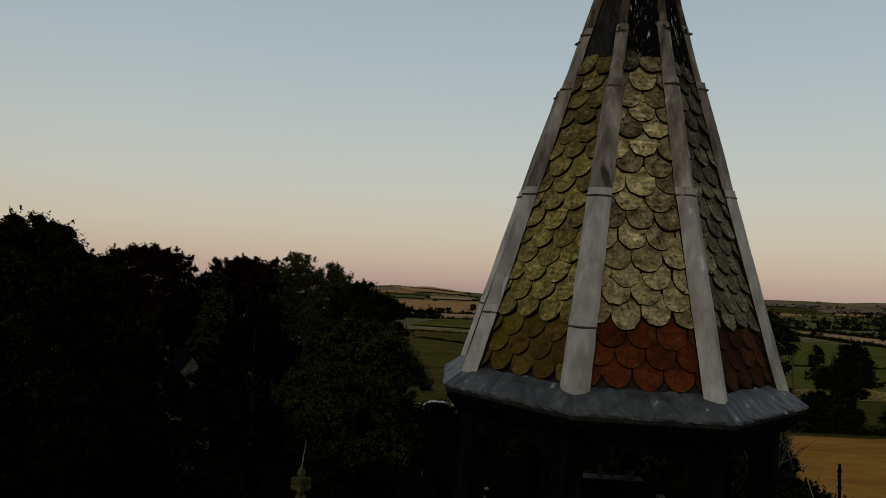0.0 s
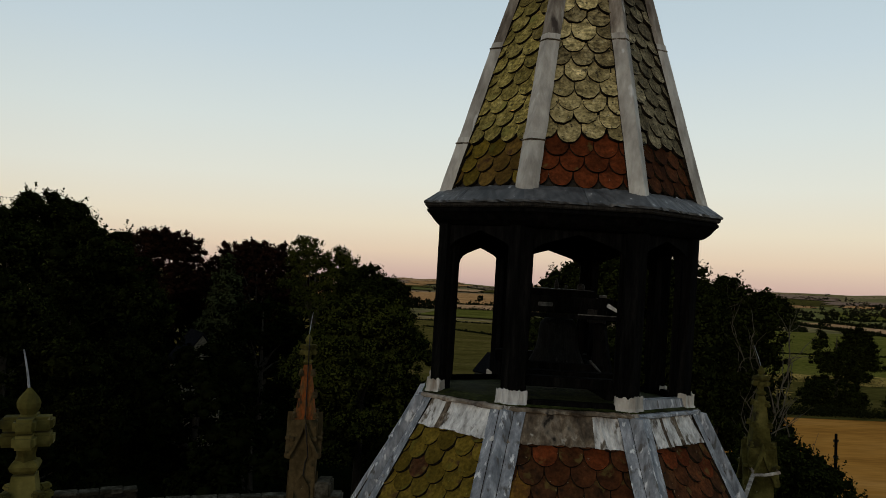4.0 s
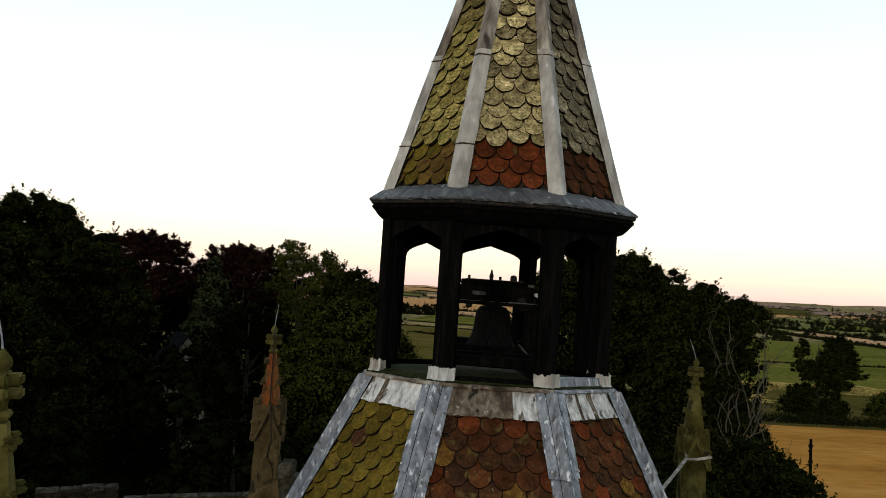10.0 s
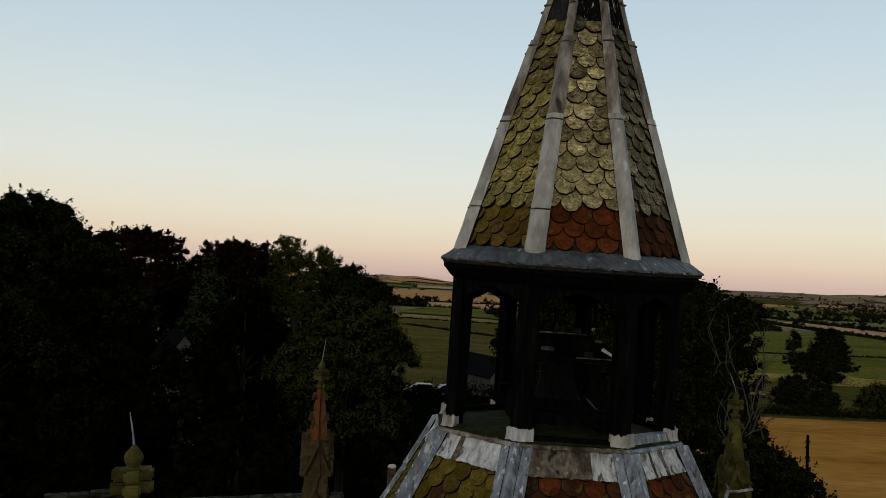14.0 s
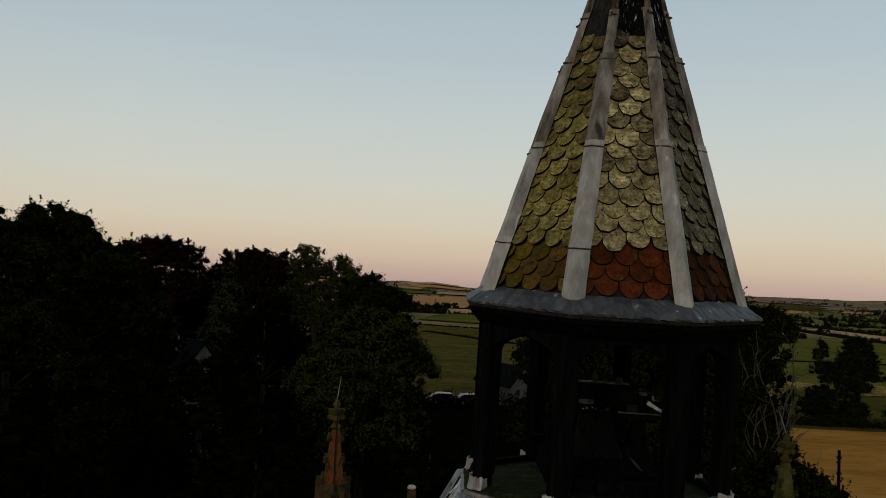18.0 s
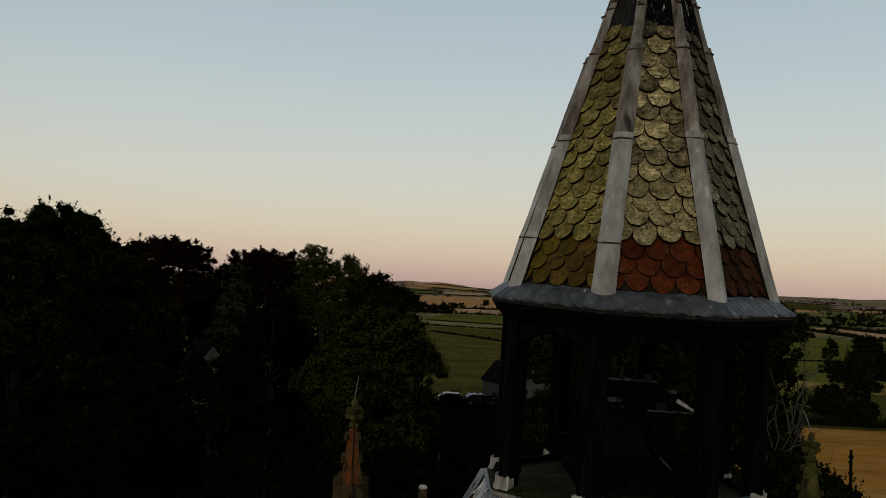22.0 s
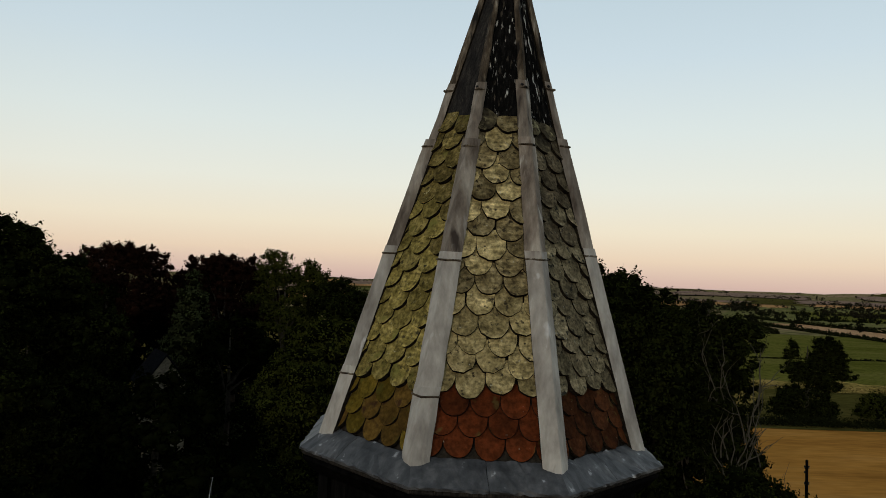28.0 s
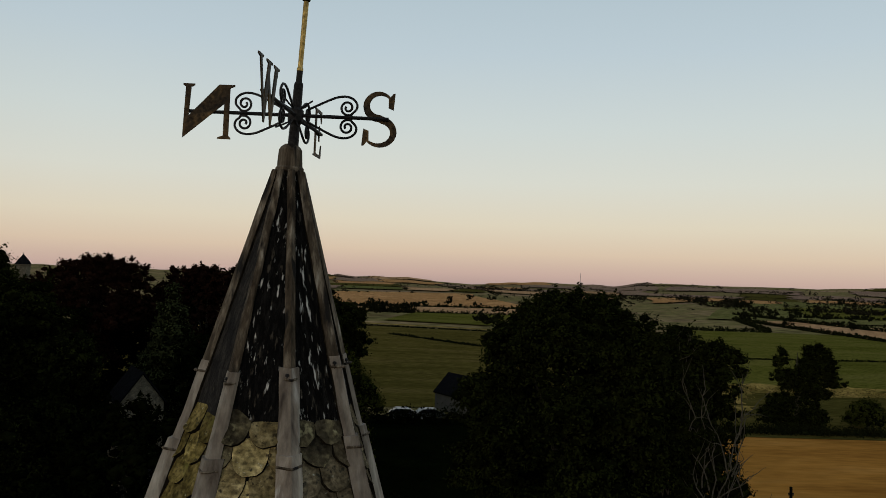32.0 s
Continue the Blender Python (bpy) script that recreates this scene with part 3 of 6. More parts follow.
def leaf_mesh(name, centres, size, mat, rand=None, facing=None):
    """Many small bent leaf sprays: each a folded pair of quads at its own angle."""
    rand = rand or rng
    n = len(centres)
    c = rand.normal(size=(n, 3))
    if facing is not None:
        c = c * 0.42 + facing
    c /= np.linalg.norm(c, axis=1)[:, None]
    a = rand.normal(size=(n, 3))
    a -= c * (a * c).sum(1)[:, None]
    a /= np.linalg.norm(a, axis=1)[:, None]
    b = np.cross(c, a)
    s = (size * rand.uniform(0.55, 1.4, n))[:, None]
    p = np.asarray(centres)
    v = np.stack([p - a * s, p + b * s * 0.5 + c * s * 0.25, p + a * s, p - b * s * 0.5 + c * s * 0.25], 1).reshape(-1, 3)
    me = bpy.data.meshes.new(name)
    me.vertices.add(len(v))
    me.vertices.foreach_set("co", v.astype(np.float32).ravel())
    me.loops.add(n * 6)
    q = np.arange(n)[:, None] * 4
    me.loops.foreach_set("vertex_index", (q + np.array([[0, 1, 2, 0, 2, 3]])).ravel().astype(np.int32))
    me.polygons.add(n * 2)
    me.polygons.foreach_set("loop_start", np.arange(0, n * 6, 3, dtype=np.int32))
    me.update(calc_edges=True)
    me.validate()
    me.materials.append(mat)
    return me


def crown_points(lobes, count, spray=0.9, hollow=0.55, rand=None, per=45):
    """Leaf places in clumps set over the lobes (x, y, z, rx, ry, rz) of a crown, thick at its skin and with gaps."""
    rand = rand or rng
    lobes = np.array(lobes, float)
    weight = lobes[:, 3] * lobes[:, 5]
    clumps = max(12, count // per)
    which = rand.choice(len(lobes), clumps, p=weight / weight.sum())
    d = rand.normal(size=(clumps, 3))
    d /= np.linalg.norm(d, axis=1)[:, None]
    d[:, 2] = np.where(d[:, 2] < -0.5, -d[:, 2], d[:, 2])
    r = rand.uniform(hollow, 1.0, clumps)[:, None] ** 0.7
    centres = lobes[which, :3] + d * r * lobes[which, 3:]
    size = spray * rand.uniform(0.5, 1.35, clumps)
    pick = rand.integers(0, clumps, count)
    way = rand.normal(size=(count, 3))
    way /= np.linalg.norm(way, axis=1)[:, None]
    off = way * rand.uniform(0, 1, count)[:, None] ** 0.36 * size[pick][:, None] * np.array([1.0, 1.0, 0.62])
    # leafy shoots standing out of the clumps
    shoots = max(6, count // 40)
    root = rand.integers(0, clumps, shoots)
    aim = d[root] * 0.75 + rand.normal(size=(shoots, 3)) * 0.45 + np.array([0, 0, 0.55])
    aim /= np.linalg.norm(aim, axis=1)[:, None]
    reach = size[root] * rand.uniform(0.6, 1.2, shoots)
    leafy = count * 3 // 10
    which_shoot = rand.integers(0, shoots, leafy)
    along = rand.uniform(0.3, 1.0, leafy)
    thin = (0.16 * (1.15 - along) * size[root[which_shoot]])[:, None] * rand.normal(size=(leafy, 3))
    pick[:leafy] = root[which_shoot]
    off[:leafy] = aim[which_shoot] * (along * reach[which_shoot])[:, None] + thin
    return centres[pick] + off, d[pick] * 0.5 + way * 0.7 + np.array([0, 0, 0.35]), centres, size


def clump_mesh(centres, size, mat, rand, fine=2):
    """The shaded heart of every leaf clump: a small lumpy mass of foliage."""
    bm = bmesh.new()
    bmesh.ops.create_icosphere(bm, subdivisions=fine, radius=1.0)
    ball = np.array([v.co[:] for v in bm.verts])
    tris = np.array([[v.index for v in f.verts] for f in bm.faces])
    bm.free()
    n, m = len(centres), len(ball)
    lumps = 0.47 * (1 + rand.uniform(-0.36, 0.36, (n, m)))
    v = centres[:, None, :] + ball[None] * (lumps * size[:, None])[:, :, None] * np.array([1.0, 1.0, 0.66])
    faces = (tris[None] + (np.arange(n) * m)[:, None, None]).reshape(-1)
    me = bpy.data.meshes.new("leaf_clumps")
    me.vertices.add(n * m)
    me.vertices.foreach_set("co", v.astype(np.float32).ravel())
    me.loops.add(len(faces))
    me.loops.foreach_set("vertex_index", faces.astype(np.int32))
    me.polygons.add(len(faces) // 3)
    me.polygons.foreach_set("loop_start", np.arange(0, len(faces), 3, dtype=np.int32))
    me.update(calc_edges=True)
    me.validate()
    me.materials.append(mat)
    return me


def tree(name, x, y, top, radius, mat, label, lobes=None, count=7000, leaf=0.28, spray=0.9, trunk=0.35, base=None, hollow=0.55, shape="round", seed=1, bark=None, low=0.12, puffs=11, solid=0.84, per=45):
    """A tapered trunk with limbs and a clumped crown; top: height of the crown's top above datum."""
    rand = np.random.default_rng(seed)
    z0 = ground_z(x, y) if base is None else base
    height = top - z0
    root = thing(name, label, "tree", Matrix.Translation((x, y, z0)))
    if lobes is None:
        lobes = []
        if shape == "cone":
            for k in range(9):
                f = k / 8
                r = radius * (1 - f) ** 0.8 + 0.35
                lobes.append((0, 0, height * (low + (1 - low) * f) - 0.25, r, r, height * 0.085))
        else:
            core = height * (1 - low) / 2
            lobes.append((0, 0, height * low + core, radius * solid, radius * solid, core * 0.94 if solid > 0.5 else core * 0.3))
            for k in range(puffs):
                a = rand.uniform(0, 6.28)
                f = rand.uniform(0.12, 0.95)
                w = math.sqrt(max(1 - (2 * f - 1) ** 2, 0.12))
                rr = radius * (rand.uniform(0.3, 0.48) if puffs < 15 else rand.uniform(0.2, 0.36))
                lobes.append((math.cos(a) * (radius * w - rr * 0.8), math.sin(a) * (radius * w - rr * 0.8), height * low + 2 * core * f * 0.93, rr, rr, rr * 0.75))
    bm = bmesh.new()
    tube([(0, 0, -0.4), (0.1, 0, height * 0.3), (0.0, 0.1, height * 0.6), (0, 0, height * 0.88)], [trunk, trunk * 0.75, trunk * 0.45, trunk * 0.12], 8, bm)
    part("trunk", bm, root, mat=bark or BARK)
    picks = sorted(lobes, key=lambda q: -q[3])[1:8] if shape != "cone" else []
    for lx, ly, lz, *_ in picks:
        zb = min(height * rand.uniform(0.25, 0.5), lz * 0.85)
        mid = (lx * 0.45, ly * 0.45, zb + (lz - zb) * 0.6)
        part("limb", tube([(0, 0, zb), mid, (lx, ly, lz)], [trunk * 0.4, trunk * 0.25, trunk * 0.07], 6), root, mat=bark or BARK)
    pts, facing, clumps, clump_size = crown_points(lobes, count, spray, hollow, rand, per)
    heart = np.array(lobes, float)
    n = count // 12
    pick = rand.integers(0, len(heart), n)
    way = rand.normal(size=(n, 3))
    way /= np.linalg.norm(way, axis=1)[:, None]
    inner = heart[pick, :3] + way * heart[pick, 3:] * (rand.uniform(0, 1, n) ** 0.4 * np.where(heart[pick, 3] < 2.6, 0.5, 0.68))[:, None]
    sizes = np.concatenate([np.full(len(pts), leaf), np.full(n, leaf * 1.9)])
    pts = np.concatenate([pts, inner])
    part("leaf_clumps", clump_mesh(clumps, clump_size * (0.5 if name == "lime_tree" else 1.0), LEAF_COPPER if mat is LEAF_COPPER else LEAF_HEART, rand, 2 if count > 20000 else 1), root, "dark leaf masses that stand for shade inside the crown", kind="stuff")
    part("crown", leaf_mesh("crown", pts, sizes, mat, rand, np.concatenate([facing, way])), root, kind="stuff")
    return root


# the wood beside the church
# dark sheet that paints the shade on the ground below the trees
field("woodland_floor", [(-190, -20), (-74, -20), (-6, 103), (-190, 150)], NEAR_GRASS, "dark ground under the trees, its shade put into the colour", 0.1)
tree("broadleaf_tree", -30.8, 43.5, 22.2, 10.0, LEAF_GREEN, "tall dense broadleaf tree with deep green leaves", count=160000, leaf=0.1, seed=11, puffs=40, spray=0.8, per=66)
tree("copper_beech", -39.6, 86, 21.1, 9.6, LEAF_COPPER, "broad copper beech with dark red leaves", count=49980, leaf=0.139, seed=12, puffs=30, spray=0.7, low=0.42)
tree("copper_beech", -27.6, 93.5, 20.2, 7.9, LEAF_COPPER, "smaller copper beech with dark red leaves", count=28350, leaf=0.162, seed=13, puffs=28, spray=0.7, low=0.42)
tree("lime_tree", -19.2, 90, 21.6, 6.6, LEAF_LIGHT, "open-crowned green tree with gaps to the sky", count=30000, leaf=0.115, seed=14, spray=0.6, hollow=0.3, per=42, lobes=[(-1.2, 0, 19.4, 2.3, 2.2, 2.1), (-2.6, 0, 18.2, 1.6, 1.6, 1.6), (-1.6, 0.4, 16.9, 2.2, 2.0, 1.6), (0.2, -0.3, 17.6, 1.5, 1.5, 1.4), (3.0, 0, 18.6, 1.4, 1.3, 1.6), (4.2, 0, 17.4, 1.4, 1.4, 1.7), (2.2, 0, 16.9, 1.2, 1.2, 1.2), (1.3, 0, 17.9, 1.2, 1.2, 1.4), (4.0, 0.3, 15.9, 2.0, 2.0, 1.5), (1.4, 0, 15.2, 2.0, 2.0, 1.5), (-2.5, 0, 14.6, 2.6, 2.2, 2.0), (0, 0, 12.0, 5.2, 4.0, 2.6)])
tree("broadleaf_tree", -12.6, 90.5, 18.6, 5.9, LEAF_GREEN, "rounded green tree at the edge of the wood", count=26000, leaf=0.15, seed=15)
tree("cypress_tree", -27.4, 79.8, 17.1, 5.6, LEAF_SILVER, "pale green conical tree with soft foliage", count=30298, leaf=0.149, seed=16, shape="cone", low=0.05)
tree("spruce_tree", -27.0, 57.8, 16.0, 2.5, LEAF_DARK, "narrow dark spruce tree", count=11087, leaf=0.158, seed=17, shape="cone", low=0.05)
tree("broadleaf_tree", -8.2, 52.5, 16.0, 6.0, LEAF_LIGHT, "round bushy tree with green leaves", count=95000, leaf=0.1, seed=18, low=0.05, puffs=30, spray=0.85, per=80)
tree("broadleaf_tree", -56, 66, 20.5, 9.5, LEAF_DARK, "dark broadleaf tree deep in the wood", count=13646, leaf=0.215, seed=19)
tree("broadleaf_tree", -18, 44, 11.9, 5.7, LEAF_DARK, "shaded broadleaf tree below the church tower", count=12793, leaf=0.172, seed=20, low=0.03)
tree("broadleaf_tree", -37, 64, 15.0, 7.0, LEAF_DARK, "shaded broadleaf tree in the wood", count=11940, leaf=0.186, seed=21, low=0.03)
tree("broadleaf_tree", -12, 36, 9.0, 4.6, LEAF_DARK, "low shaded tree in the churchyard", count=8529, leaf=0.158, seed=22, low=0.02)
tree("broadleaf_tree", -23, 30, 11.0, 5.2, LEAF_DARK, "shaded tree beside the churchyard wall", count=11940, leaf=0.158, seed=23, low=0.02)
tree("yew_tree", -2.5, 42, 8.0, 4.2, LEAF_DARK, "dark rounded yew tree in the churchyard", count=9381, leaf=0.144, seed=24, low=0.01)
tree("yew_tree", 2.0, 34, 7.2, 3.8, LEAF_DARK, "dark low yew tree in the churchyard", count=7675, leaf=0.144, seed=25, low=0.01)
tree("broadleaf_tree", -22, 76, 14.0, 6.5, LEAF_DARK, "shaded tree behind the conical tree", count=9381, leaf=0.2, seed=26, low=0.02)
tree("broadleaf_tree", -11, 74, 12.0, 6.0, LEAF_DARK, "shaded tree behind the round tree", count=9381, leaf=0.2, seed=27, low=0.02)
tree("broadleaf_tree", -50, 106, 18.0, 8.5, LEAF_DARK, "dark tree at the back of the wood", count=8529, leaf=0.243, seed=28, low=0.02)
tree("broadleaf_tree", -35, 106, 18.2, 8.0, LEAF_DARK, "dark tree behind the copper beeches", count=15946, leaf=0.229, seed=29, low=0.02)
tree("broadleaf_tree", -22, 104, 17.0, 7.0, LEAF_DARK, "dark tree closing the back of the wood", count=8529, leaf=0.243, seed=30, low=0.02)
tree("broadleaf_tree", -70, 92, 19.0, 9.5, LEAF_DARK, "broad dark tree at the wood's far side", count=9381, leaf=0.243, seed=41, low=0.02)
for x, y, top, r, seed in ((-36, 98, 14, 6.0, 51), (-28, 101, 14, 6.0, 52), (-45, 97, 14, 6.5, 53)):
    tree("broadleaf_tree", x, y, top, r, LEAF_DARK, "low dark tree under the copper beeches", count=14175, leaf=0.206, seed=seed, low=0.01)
tree("broadleaf_tree", -45, 72, 18.8, 8.0, LEAF_GREEN, "dense green tree behind the tallest tree", count=16426, leaf=0.179, seed=54)
# the great tree behind the spire and its neighbours
tree("chestnut_tree", 9.2, 41.5, 20.8, 6.8, LEAF_GREEN, "great broadleaf tree with dense dark green leaves", count=165000, leaf=0.1, seed=31, low=0.03, puffs=48, spray=0.64, per=52)
tree("broadleaf_tree", 12.4, 39.8, 19.6, 4.4, LEAF_GREEN, "green tree growing against the great tree", count=75000, leaf=0.098, seed=32, low=0.03, puffs=24, spray=0.58, per=62)
ivy = tree("ivy_clad_tree", 16.7, 41.5, 18.4, 3.2, LEAF_GREEN, "half-dead tree wrapped in ivy with bare pale branches", count=49980, leaf=0.0944, seed=33, spray=0.6, lobes=[(0, 0, 3.5, 3.4, 3.2, 3.4), (0.2, 0, 8.0, 3.0, 2.8, 3.4), (0.1, 0, 12.0, 2.7, 2.5, 3.2), (-0.8, 0, 15.6, 1.9, 1.9, 2.4), (1.4, 0, 15.2, 1.6, 1.5, 2.1), (-1.9, 0, 10, 1.5, 1.5, 2.2), (2.2, 0, 6.5, 1.3, 1.3, 2.0)])
tree("shrub", 15.1, 32.0, 10.6, 3.3, LEAF_GREEN, "broad dark shrub above the field edge", count=34000, leaf=0.085, puffs=22, spray=0.6, seed=34, low=0.02)
tree("shrub", 17.3, 31.8, 9.2, 2.5, LEAF_GREEN, "lower dark shrub above the field edge", count=24000, leaf=0.085, puffs=22, spray=0.55, seed=35, low=0.02)
tree("shrub", 11.0, 30.5, 9.0, 3.6, LEAF_GREEN, "dark shrub below the great tree", count=26000, leaf=0.085, puffs=22, spray=0.6, seed=36, low=0.02)
tree("shrub", 5.0, 27.0, 6.5, 3.6, LEAF_DARK, "dark shrub in the churchyard", count=7675, leaf=0.129, seed=39, low=0.01)
tree("oak_tree", 52.4, 102.5, 12.2, 4.2, LEAF_GREEN, "dark field tree at the hedge beyond the stubble", count=42000, leaf=0.115, seed=37, spray=0.6, low=0.03, lobes=[(-0.3, 0, 2.6, 4.6, 3.6, 2.6), (-3.0, 0, 1.6, 2.2, 2.2, 1.9), (2.2, 0, 1.4, 2.3, 2.2, 1.8), (0, -1.5, 0.9, 3.2, 1.8, 1.2), (0.6, 0, 6.4, 2.7, 2.4, 2.5), (2.9, 0, 9.6, 2.1, 2.0, 2.5), (1.8, 0, 8.2, 1.8, 1.8, 1.8), (4.4, 0, 9.0, 1.2, 1.2, 1.3), (5.2, 0, 6.4, 1.6, 1.4, 1.1), (4.0, 0, 7.6, 1.6, 1.5, 1.5), (3.0, 0, 5.2, 1.9, 1.8, 1.6), (-2.3, 0, 9.5, 0.85, 0.85, 2.0), (-2.5, 0, 7.2, 1.3, 1.2, 1.2), (-1.0, 0, 6.2, 1.6, 1.6, 1.6)])
tree("oak_tree", 63.4, 104, 3.9, 2.8, LEAF_LIGHT, "small bushy tree in the hedge", count=9000, leaf=0.14, seed=38, low=0.03)


def bare_branch(root, rand, start, way, length, radius, depth):
    """Forking dead branches, gathered as lists of points."""
    pts, p, d = [Vector(start)], Vector(start), Vector(way).normalized()
    for k in range(5):
        d = (d + Vector(rand.normal(size=3)) * 0.27 + Vector((0, 0, 0.09))).normalized()
        p = p + d * length / 5
        pts.append(p.copy())
    part("branch", tube(pts, [radius * (1 - 0.16 * k) for k in range(6)], 5), root, mat=DEADWOOD)
    if depth:
        for k in (2, 3, 4):
            side = Vector(rand.normal(size=3))
            bare_branch(root, rand, pts[k], (d + side * 0.5 + Vector((0, 0, 0.35))).normalized(), length * 0.6, radius * 0.55, depth - 1)


dead_rand = np.random.default_rng(5)
for k in range(26):
    sx = -2.4 + 4.6 * dead_rand.uniform()
    sz = dead_rand.uniform(5.0, 14.4) - 0.5 * abs(sx)
    bare_branch(ivy, dead_rand, (sx, -3.3 + 0.12 * sx * sx, sz), (0.12 * sx + dead_rand.uniform(-0.15, 0.15), -0.05, 1.0), dead_rand.uniform(2.4, 3.8), 0.048, 1)
for sx in (-2.3, -1.5, -0.7):
    bare_branch(ivy, dead_rand, (sx, -0.5, 15.6), (dead_rand.uniform(-0.2, 0.2), 0, 1.0), 2.2, 0.035, 1)


# ---- hedges and far trees ----
def hedge(name, line, height, mat, label, step=1.2, leaf=0.4, per=34, width=0.8, kind_of="hedge"):
    """A bushy hedge along a line of the plan."""
    pts = []
    rand = np.random.default_rng(len(name) + int(abs(line[0][0])))
    for (x0, y0), (x1, y1) in zip(line, line[1:]):
        length = math.hypot(x1 - x0, y1 - y0)
        n = max(2, int(length / step))
        for k in range(n):
            f = (k + rand.uniform(0, 1)) / n
            x, y = x0 + (x1 - x0) * f, y0 + (y1 - y0) * f
            h = height * rand.uniform(0.6, 1.25)
            q = rand.normal(size=(per, 3)) * np.array([width * 0.7, width * 0.7, h * 0.3]) + np.array([x, y, ground_z(x, y) + h * 0.5])
            pts.append(q)
    ob = new(name, leaf_mesh(name, np.concatenate(pts), leaf, mat, rand=rand))
    return tagged(ob, label, kind_of, kind="stuff")


hedge("cottage_hedge", [(-14, 99.0), (8, 99.0)], 2.1, LEAF_DARK, "dark clipped hedge before the cottage", 0.5, 0.2, 60)
hedge("field_hedge", [(26, 98.6), (82, 98.6)], 1.2, HEDGE, "ragged dark hedge along the stubble field", 0.4, 0.15, 110)
hedge("dry_grass_tufts", [(49, 139), (60, 140), (78, 138), (98, 139)], 0.45, DRY_GRASS, "dry yellow tufts of long grass in the pale band", 0.35, 0.16, 26, 4.2, "grass")
hedge("dry_grass_tufts", [(40, 118), (52, 126), (57, 134)], 0.4, DRY_GRASS, "dry yellow tufts in the rough pasture", 0.5, 0.16, 20, 3.2, "grass")
hedge("thistle_clumps", [(34, 100), (48, 112), (66, 108), (84, 124)], 0.7, HEDGE, "dark thistles and weeds in the rough pasture", 2.6, 0.2, 40, 0.9, "weeds")
hedge("meadow_hedge", [(84, 200), (180, 215)], 0.5, HEDGE, "low hedge across the meadow", 1.2, 0.35)
hedge("strip_hedge", [(100, 322), (150, 330), (181, 448), (178, 298), (176, 236)], 1.6, HEDGE, "dark hedge below the pale strip", 1.6, 0.6)
hedge("strip_hedge", [(206, 512), (219, 366), (254, 296)], 2.4, HEDGE, "dark hedge above the pale strip", 1.6, 0.7)
hedge("meadow_hedge", [(-12, 246), (14, 212), (30, 206)], 0.55, HEDGE, "low dark hedge in the meadow", 1.0, 0.4)
hedge("track_hedge", [(-75, 298), (28, 270)], 0.6, HEDGE, "thin hedge beside the track", 1.6, 0.4)
hedge("strip_hedge", [(-75, 397), (60, 401)], 1.6, HEDGE, "thin hedge under the golden strip", 2.0, 0.5)
hedge("strip_hedge", [(-75, 456), (66, 478)], 2.4, HEDGE, "hedge above the golden strip", 2.0, 0.7)
hedge("hill_hedge", [(240, 500), (420, 520)], 3.0, HEDGE, "far hedge on the valley side", 2.5, 0.9)
hedge("hill_hedge", [(300, 640), (560, 700)], 3.0, HEDGE, "far hedge on the valley side", 3.0, 1.0)


wr = np.random.default_rng(3)


def polar(d, az):
    return d * math.sin(radians(az)), d * math.cos(radians(az))


# a patchwork of far fields on the valley side, with hedgerows between them
hedge_lines, bands = [], (640, 800, 980, 1220, 1500, 1850, 2250, 2600)
for d0, d1 in zip(bands, bands[1:]):
    az = -12.0
    while az < 36:
        wide = wr.uniform(2.5, 6.0) * (1.2 - d0 / 6000)
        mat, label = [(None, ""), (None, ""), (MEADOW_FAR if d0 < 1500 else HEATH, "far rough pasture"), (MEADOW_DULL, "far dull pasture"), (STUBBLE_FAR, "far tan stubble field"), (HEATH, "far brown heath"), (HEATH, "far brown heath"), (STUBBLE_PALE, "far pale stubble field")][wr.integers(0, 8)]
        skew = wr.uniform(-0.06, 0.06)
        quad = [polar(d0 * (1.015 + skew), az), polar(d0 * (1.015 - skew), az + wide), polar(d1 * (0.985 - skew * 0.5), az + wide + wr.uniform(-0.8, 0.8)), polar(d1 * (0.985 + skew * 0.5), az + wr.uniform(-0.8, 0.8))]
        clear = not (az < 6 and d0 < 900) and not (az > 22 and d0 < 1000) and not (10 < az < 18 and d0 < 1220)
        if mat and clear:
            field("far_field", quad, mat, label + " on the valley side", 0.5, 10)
        if not (az < 6 and d0 < 700):
            hedge_lines.append((quad[0], quad[1]))
            hedge_lines.append((quad[0], quad[3]))
        az += wide + 0.3


def far_woods(name, label, spots, mat, leaf, per, seed):
    """Many far trees in one object: each a lumpy clump of leaves on the ground; spots: x, y, height, spread."""
    rand = np.random.default_rng(seed)
    pts = []
    for x, y, h, r in spots:
        z = ground_z(x, y)
        lobes = [(x, y, z + h * 0.45, r * 0.85, r * 0.85, h * 0.5)]
        for k in range(4):
            a = rand.uniform(0, 6.28)
            lobes.append((x + math.cos(a) * r * 0.6, y + math.sin(a) * r * 0.6, z + h * rand.uniform(0.25, 0.72), r * 0.5, r * 0.5, h * 0.26))
        pts.append(crown_points(lobes, per, h * 0.16, 0.25, rand)[:2])
    places, facing = (np.concatenate(q) for q in zip(*pts))
    return tagged(new(name, leaf_mesh(name, places, leaf, mat, rand, facing)), label, "trees", kind="stuff")


